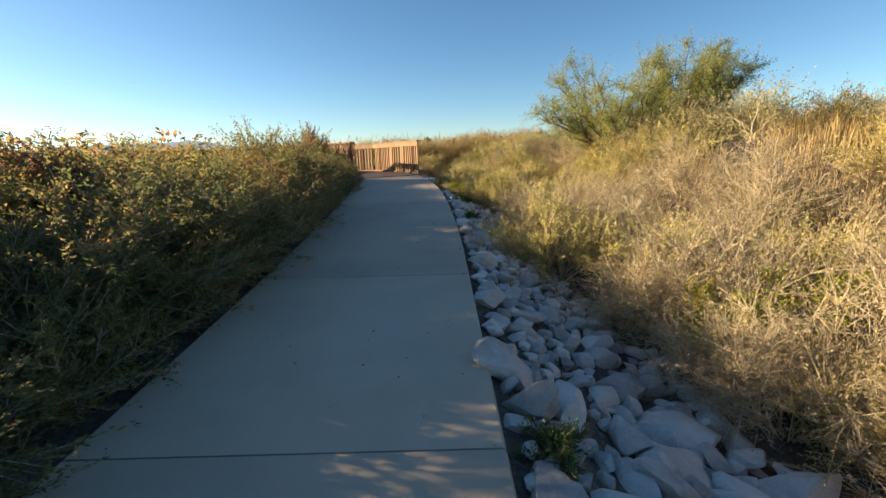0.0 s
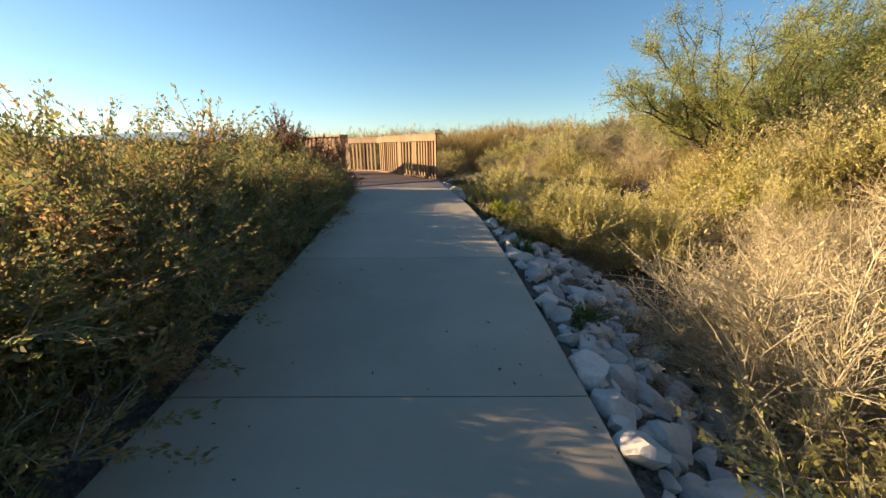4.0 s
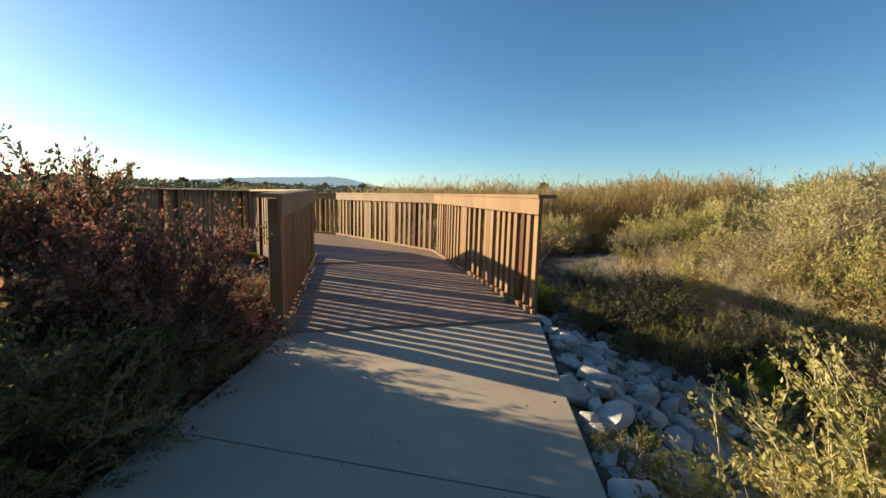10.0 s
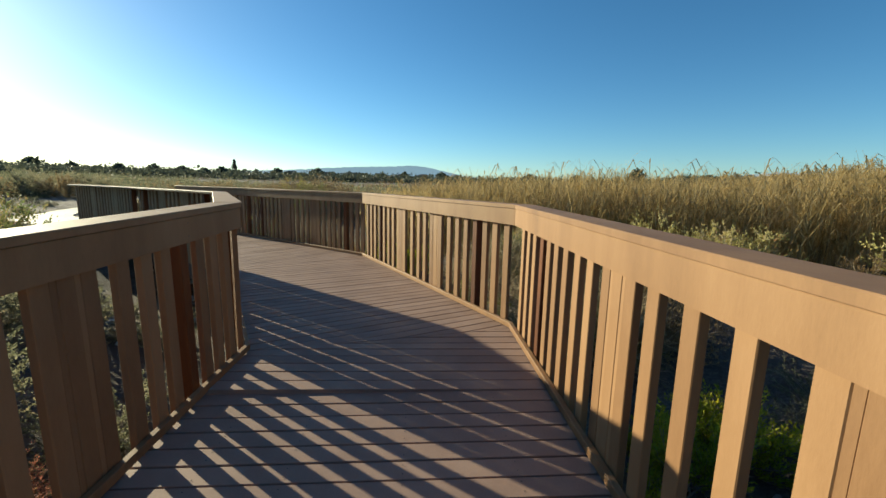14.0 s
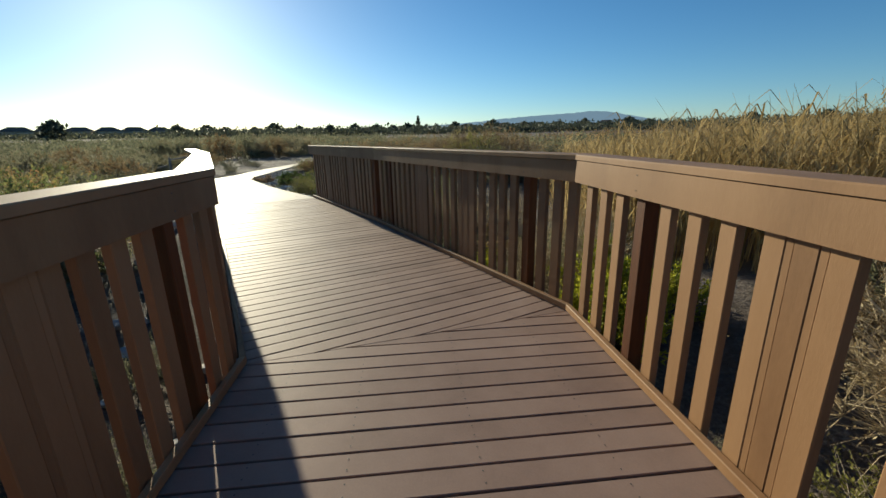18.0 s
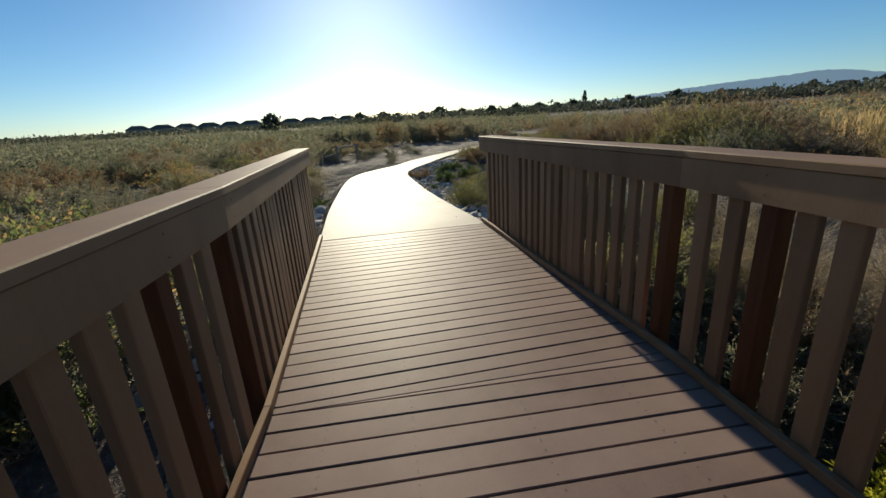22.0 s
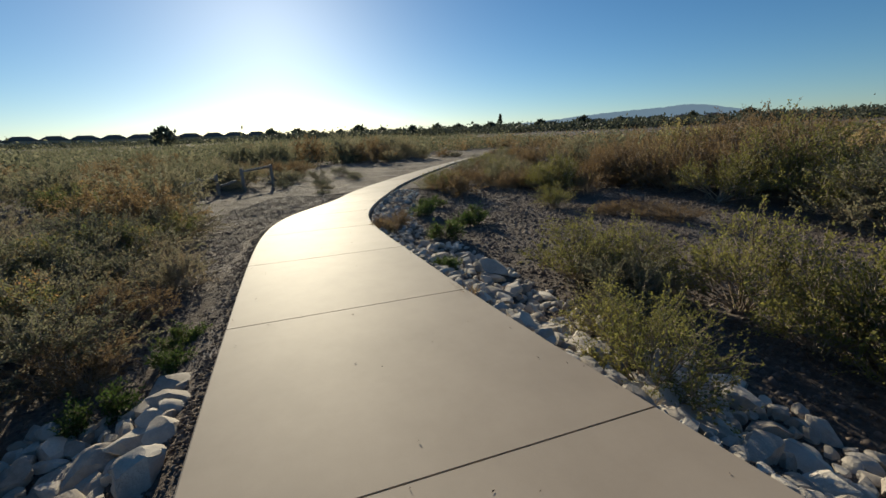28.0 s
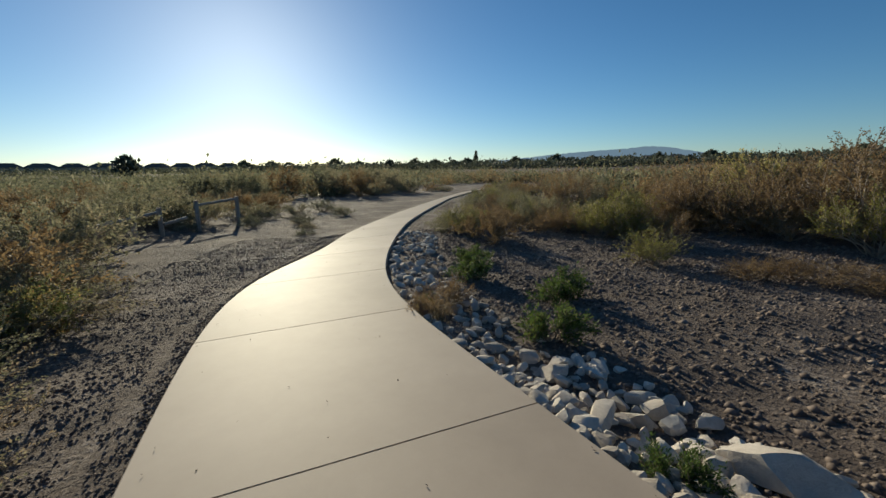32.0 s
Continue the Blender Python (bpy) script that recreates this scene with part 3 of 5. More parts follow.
BAYS_LEFT = [bay(t) for t in (
    "0.2 0.36 0.52 0.69 0.86 1.03 1.2 T1.5 1.84 2.02 2.2 T2.52 2.85 3.03 3.2 P3.38 3.56 3.74 3.92",
    "0.12 0.3 P0.48 0.66 0.84 T1.17 1.5 1.68 1.86 2.04 T2.33 2.61 2.78 2.96 P3.14 3.32 3.49",
    "0.15 0.33 P0.51 0.7 0.87 1.05 T1.38 1.72 1.9 2.07 T2.4 2.73 2.9 3.07 P3.25 3.43 3.61",
    "P0.12 0.3 0.47 0.64 0.77 0.905 T1.165 1.45 1.62 1.79 1.96 2.13 T2.45 2.75 2.92 3.09 3.26 3.43 3.6")]
railing.post = bm_mesh("post", bar((0, 0, -0.35), (0, 0, RAIL_H - 0.05), 0.089, 0.089, 0.005, up=Vector((0, 1, 0))), M_POST)
railing.end_post = bm_mesh("end_post", bar((0, 0, -0.35), (0, 0, RAIL_H - 0.05), 0.089, 0.11, 0.005, up=Vector((0, 1, 0))), M_RAIL)
bm = bmesh.new()
bmesh.ops.create_cone(bm, cap_ends=True, segments=8, radius1=0.004, radius2=0.0033, depth=0.003)
railing.screw = bm_mesh("screw", bm, M_SCREW)
for k in range(4):
    railing(RIGHT[k], RIGHT[k + 1], LNORM[k], k == 0, k == 3, MITRE[k], MITRE[k + 1], BAYS_RIGHT[k])
    railing(LEFT[k], LEFT[k + 1], -LNORM[k], k == 0, k == 3, MITRE[k], MITRE[k + 1], BAYS_LEFT[k], k == 0)


# ---- plants: builders ----
def tubes(lines, radii):
    """Tapered three-sided twigs along polylines: arrays n x k x 3 with radii n x k."""
    lines, radii = np.asarray(lines), np.asarray(radii)
    n, k, _ = lines.shape
    d = np.gradient(lines, axis=1)
    d /= np.linalg.norm(d, axis=2, keepdims=True) + 1e-9
    ref = np.where(np.abs(d[..., 2:3]) > 0.9, np.array([1.0, 0, 0]), np.array([0, 0, 1.0]))
    u = np.cross(d, ref)
    u /= np.linalg.norm(u, axis=2, keepdims=True) + 1e-9
    v = np.cross(d, u)
    ring = [lines + radii[..., None] * (math.cos(a) * u + math.sin(a) * v) for a in (0, 2.094, 4.189)]
    verts = np.stack(ring, 2)
    idx = np.arange(n * k * 3).reshape(n, k, 3)
    faces = []
    for j in range(3):
        j2 = (j + 1) % 3
        faces.append(np.stack([idx[:, :-1, j], idx[:, :-1, j2], idx[:, 1:, j2], idx[:, 1:, j]], -1).reshape(-1, 4))
    return verts.reshape(-1, 3), np.concatenate(faces)


def leaves(points, direction, length, width, r):
    """Pointed leaves, each a folded diamond, at points."""
    n = len(points)
    d = direction + r.normal(0, 0.6, (n, 3))
    d /= np.linalg.norm(d, axis=1, keepdims=True) + 1e-9
    side = np.cross(d, r.normal(0, 1, (n, 3)))
    side /= np.linalg.norm(side, axis=1, keepdims=True) + 1e-9
    size = r.uniform(0.6, 1.3, (n, 1))
    l, w = length * size, width * size
    up = np.cross(side, d)
    a, c = points, points + d * l
    b1, b2 = points + d * l * 0.45 + side * w / 2 + up * w * 0.12, points + d * l * 0.45 - side * w / 2 + up * w * 0.12
    verts = np.stack([a, b1, c, b2], 1).reshape(-1, 3)
    return verts, np.arange(4 * n).reshape(n, 4)


def shrub(seed, radius, height, clumps, twigs, per_twig, leaf, width, wood, green, name, label, category, group, spiky=0.5, floor=0.06, stems_r=0.012, bare=True):
    """A bush: stems that part towards clumps, twigs out of each clump, leaves along the twigs."""
    r = np.random.default_rng(seed)
    ang = r.uniform(0, 2 * math.pi, clumps)
    rad = radius * np.sqrt(r.uniform(0.02, 0.85, clumps))
    dome = np.sqrt(np.clip(1 - (rad / radius) ** 2, 0.05, 1))
    hgt = height * (floor + (0.86 - floor) * dome * np.sqrt(r.uniform(0.0, 1.0, clumps)))
    mid = np.stack([rad * np.cos(ang), rad * np.sin(ang), hgt], 1)
    root = r.normal(0, 0.05 * radius, (clumps, 3)) * (1, 1, 0)
    t = np.linspace(0, 1, 5)[None, :, None]
    stem = root[:, None] * (1 - t) + mid[:, None] * t
    stem[..., 2] = mid[:, None, 2] * np.linspace(0, 1, 5)[None] ** 0.75
    stem[:, 1:-1] += r.normal(0, 0.04 * radius, (clumps, 3, 3))
    v0, f0 = tubes(stem, np.linspace(stems_r, stems_r * 0.45, 5)[None] * np.ones((clumps, 1)))
    n = clumps * twigs
    home = np.repeat(stem[:, 2:, :], twigs, 0)
    pick = r.uniform(0, 1, (n, 1))
    start = np.where(pick < 0.35, home[:, 0], np.where(pick < 0.7, home[:, 1], home[:, 2]))
    out = r.normal(0, 1, (n, 3))
    out /= np.linalg.norm(out, axis=1, keepdims=True)
    away = np.repeat(mid, twigs, 0) - np.array([0, 0, 0.25 * height])
    away /= np.linalg.norm(away, axis=1, keepdims=True) + 1e-6
    out = out * 0.75 + away * 0.6 + np.array([0, 0, spiky])
    out /= np.linalg.norm(out, axis=1, keepdims=True)
    size = radius * r.uniform(0.22, 0.5, (n, 1))
    end = start + out * size
    end[:, 2] = np.maximum(end[:, 2], 0.03)
    bend = start + (end - start) * 0.55 + r.normal(0, 0.06, (n, 3)) * size
    twig = np.stack([start, bend, end], 1)
    v1, f1 = tubes(twig, np.array([[0.0045, 0.003, 0.0012]]) * np.ones((n, 1)) * (stems_r / 0.012))
    wood_mesh = mesh_np("branchwork", np.r_[v0, v1], np.r_[f0, f1 + len(v0)], wood) if bare else mesh_np("branchwork", v0, f0, wood)
    top = thing(name, label, category, group)
    part("branchwork", wood_mesh, top)
    if per_twig:
        m = n * per_twig
        u = r.uniform(0.1, 1.05, (m, 1))
        a, b_, c = (np.repeat(twig[:, k], per_twig, 0) for k in range(3))
        p = np.where(u < 0.55, a + (b_ - a) * u / 0.55, b_ + (c - b_) * (u - 0.55) / 0.45)
        p = p + r.normal(0, leaf * 0.35, (m, 3))
        p[:, 2] = np.maximum(p[:, 2], 0.02)
        lv, lf = leaves(p, np.repeat(out, per_twig, 0), leaf, width, r)
        part("foliage", mesh_np("foliage", lv, lf, green), top)
    return top


PLANTS = {}


def stand(kind, x, y, scale=1.0, turn=None, sink=0.04, tall=1.0, r=random.Random(11)):
    """Places the first of a kind, then copies of it."""
    variants = PLANTS[kind]
    v = r.randrange(len(variants))
    ob, used = variants[v]
    turn = r.uniform(0, 360) if turn is None else turn
    m = pose(x, y, gz(x, y) - sink, r.uniform(-4, 4), r.uniform(-4, 4), turn)
    if used:
        ob = copy_thing(ob, m)
    variants[v][1] = True
    ob.matrix_basis = m @ Matrix.Diagonal((scale, scale, scale * tall, 1))
    return ob


PLANTS["salt"] = [[shrub(20 + i, 1.25, 2.1, 44, 20, 36, 0.04, 0.017, M_TWIG, LEAF_SALT, "saltbush", "dense olive-green saltbush with yellow and rust tips beside the path", "bush", "saltbushes"), False] for i in range(3)]
PLANTS["saltlow"] = [[shrub(28 + i, 0.55, 0.8, 22, 12, 26, 0.034, 0.015, M_TWIG, LEAF_SALT, "saltbush", "low olive saltbush spreading over the path edge", "bush", "saltbushes", floor=0.02), False] for i in range(2)]
PLANTS["saltback"] = [[shrub(25 + i, 1.35, 2.1, 28, 13, 22, 0.08, 0.034, M_TWIG, LEAF_SALT, "saltbush", "olive saltbush in a thicket behind the path edge", "bush", "saltbushes", bare=False), False] for i in range(2)]
PLANTS["red"] = [[shrub(30 + i, 1.1, 2.0, 48, 20, 46, 0.04, 0.018, M_BARK, LEAF_RED, "red_bush", "dark red autumn bush crowding the railing end", "bush", "red bushes"), False] for i in range(2)]
PLANTS["yellow"] = [[shrub(40 + i, 0.85, 1.3, 30, 17, 26, 0.034, 0.016, M_DRY_TWIG, LEAF_YELLOW, "yellow_bush", "sunlit yellow-leaved bush with pale twigs", "bush", "yellow bushes", spiky=0.6), False] for i in range(3)]
PLANTS["olive"] = [[shrub(45 + i, 0.85, 1.25, 28, 15, 18, 0.034, 0.016, M_TWIG, LEAF_OLIVE, "olive_bush", "olive-green leafy bush beside the path stones", "bush", "olive bushes", spiky=0.6), False] for i in range(2)]
PLANTS["lime"] = [[shrub(50 + i, 0.6, 0.85, 22, 16, 28, 0.045, 0.016, M_TWIG, LEAF_LIME, "rabbitbrush", "bright yellow-green rabbitbrush in dry scrub", "bush", "rabbitbrush", spiky=0.8), False] for i in range(2)]
PLANTS["dry"] = [[shrub(60 + i, 1.1, 1.5, 36, 34, 6, 0.03, 0.011, M_DRY_TWIG, LEAF_STRAW, "dry_bush", "dry straw-coloured bush of bare tangled twigs", "bush", "dry bushes", spiky=0.3, stems_r=0.009), False] for i in range(3)]
PLANTS["sage"] = [[shrub(70 + i, 0.8, 0.95, 26, 12, 40, 0.027, 0.0115, M_TWIG, LEAF_SAGE, "desert_shrub", "soft grey-green desert shrub on bare earth", "bush", "desert shrubs"), False] for i in range(4)]
PLANTS["rust"] = [[shrub(170 + i, 0.8, 0.95, 26, 12, 38, 0.027, 0.0115, M_TWIG, LEAF_RUST, "rust_shrub", "rust-brown desert shrub with faded leaves", "bush", "rust shrubs", spiky=0.6), False] for i in range(3)]
PLANTS["sagefar"] = [[shrub(75 + i, 0.95, 1.05, 24, 9, 46, 0.042, 0.018, M_TWIG, g, "scrub_bush", t + " scrub bush out on the plain", "bush", "scrub bushes", bare=False), False] for i, (g, t) in enumerate(((LEAF_SAGE, "grey-green"), (LEAF_SAGE, "dusty olive"), (LEAF_RUST, "rust-brown"), (LEAF_SAGE, "grey sage-coloured")))]
PLANTS["straw"] = [[shrub(85 + i, 1.15, 1.4, 22, 12, 15, 0.055, 0.02, M_DRY_TWIG, g, "dry_bush", t + " bush in dry grass on the rise", "bush", "bushes on the rise", bare=False), False] for i, (g, t) in enumerate(((LEAF_STRAW, "straw-coloured"), (LEAF_YELLOW, "golden-leaved"), (LEAF_KHAKI, "khaki dusty"), (LEAF_SALT, "rust and olive")))]
PLANTS["green"] = [[shrub(80 + i, 0.4, 0.42, 16, 13, 14, 0.045, 0.016, M_TWIG, LEAF_GREEN, "low_green_shrub", "low dark green shrub among the stones", "bush", "low green shrubs", spiky=0.6, floor=0.05), False] for i in range(2)]


def tuft(seed, blades, height, lean, name, label, green):
    r = np.random.default_rng(seed)
    a = r.uniform(0, 2 * math.pi, blades)
    h = height * r.uniform(0.5, 1.0, blades)
    base = r.normal(0, 0.05, (blades, 3)) * (1, 1, 0)
    tip = np.stack([np.cos(a) * lean * h, np.sin(a) * lean * h, h], 1) * r.uniform(0.6, 1.1, (blades, 1))
    side = np.stack([-np.sin(a), np.cos(a), 0 * a], 1) * 0.006
    mid = base + tip * np.array([0.35, 0.35, 0.6])
    verts = np.stack([base - side, base + side, mid + side * 0.8, mid - side * 0.8, base + tip + side * 0.1, base + tip - side * 0.1], 1).reshape(-1, 3)
    i = np.arange(blades)[:, None] * 6
    faces = np.concatenate([i + [0, 1, 2, 3], i + [3, 2, 4, 5]])
    return thing(name, label, "grass", "grass tufts", data=mesh_np(name, verts, faces, green))


PLANTS["orange"] = [[tuft(95, 60, 0.22, 0.8, "grass_tuft", "small orange dry tuft in a path joint", LEAF_RUST), False]]
PLANTS["grass"] = [[tuft(90 + i, 70, 0.4, 0.6, "grass_tuft", "dry straw grass tuft at the path edge", LEAF_STRAW), False] for i in range(2)]

# ---- plants: places ----
rnd = random.Random(3)
for i in range(16):
    y = -2.0 + i * 1.0
    left = float(np.interp(y, RAMP_L[:, 1], RAMP_L[:, 0]))
    low = 0.6 if y < 5.2 else 0.63 if y < 9.4 else 0.83 if y < 11 else 0.76
    stand("salt", left - 0.98 + rnd.uniform(-0.1, 0.1), y, rnd.uniform(0.88, 1.0) if y > 5.2 else 0.85, tall=low / 0.9 if y > 4.5 else 0.42)
    stand("saltback", left - 2.6 + rnd.uniform(-0.4, 0.4), y + rnd.uniform(-0.4, 0.4), rnd.uniform(0.95, 1.1) if y > 4 else 0.7, tall=0.6 if y < 4 else 0.7 if y < 12 else 0.6)
    stand("saltback", left - 4.6 + rnd.uniform(-0.5, 0.5), y + rnd.uniform(-0.4, 0.4), rnd.uniform(1.0, 1.2), tall=0.5 if y < 4 else 0.66 if y < 12 else 0.5)
for i in range(34):
    y = 2.3 + i * 0.38
    left = float(np.interp(y, RAMP_L[:, 1], RAMP_L[:, 0]))
    stand("saltlow" if i % 4 else "rust", left - 0.38 + rnd.uniform(-0.12, 0.08), y, rnd.uniform(0.7, 1.0) if i % 4 else 0.5, tall=rnd.uniform(0.8, 1.15))
for y, w in ((10.7, 0.8), (11.3, 0.85), (11.9, 0.8), (13.5, 0.85), (14.1, 0.85), (14.7, 0.8)):
    left = float(np.interp(y, RAMP_L[:, 1], RAMP_L[:, 0]))
    stand("salt", left - 1.35, y, w, tall=0.74 if y < 12.5 else 0.66)
for y in (10.4, 10.8, 11.2, 11.6, 12.0, 12.4, 13.1, 13.5, 13.9, 14.3, 14.6, 14.9, 15.2, 15.5):
    left = float(np.interp(y, RAMP_L[:, 1], RAMP_L[:, 0]))
    stand("saltback", left - 1.15 - 0.25 * math.sin(7 * y), y, 0.62 if y < 14.4 else 0.66, tall=0.95)
for x, y, w in ((-3.55, 13.6, 0.62), (-3.62, 14.3, 0.6), (-3.66, 15.0, 0.6), (-3.78, 15.5, 0.68), (-3.75, 16.1, 0.5)):
    stand("salt", x, y, w, tall=0.9)
for kind, x, y, s in (("rust", -4.9, 17.7, 0.7), ("red", -4.3, 17.3, 0.4), ("red", -5.6, 19.2, 0.4), ("green", -3.95, 16.9, 0.8), ("salt", -3.6, 13.75, 0.48), ("salt", -3.42, 14.75, 0.42), ("salt", -3.55, 15.55, 0.45), ("salt", -3.75, 16.3, 0.4), ("salt", -3.45, 14.2, 0.45)):
    stand(kind, x, y, s)
for x, y, s in ((-4.05, 16.2, 0.92), (-4.85, 16.1, 1.1), (-4.95, 16.5, 0.6), (-3.9, 16.7, 0.45), (-4.4, 17.1, 0.45), (-5.8, 17.5, 0.45), (-4.7, 18.5, 0.4), (-3.7, 14.25, 0.5), (-3.75, 14.9, 0.5), (-4.65, 14.6, 0.5), (-4.3, 6.9, 0.72), (-4.6, 5.4, 0.68)):
    stand("red", x, y, s * 0.88 if s > 0.8 else s, tall=1.16 if s > 0.8 else 1.0)
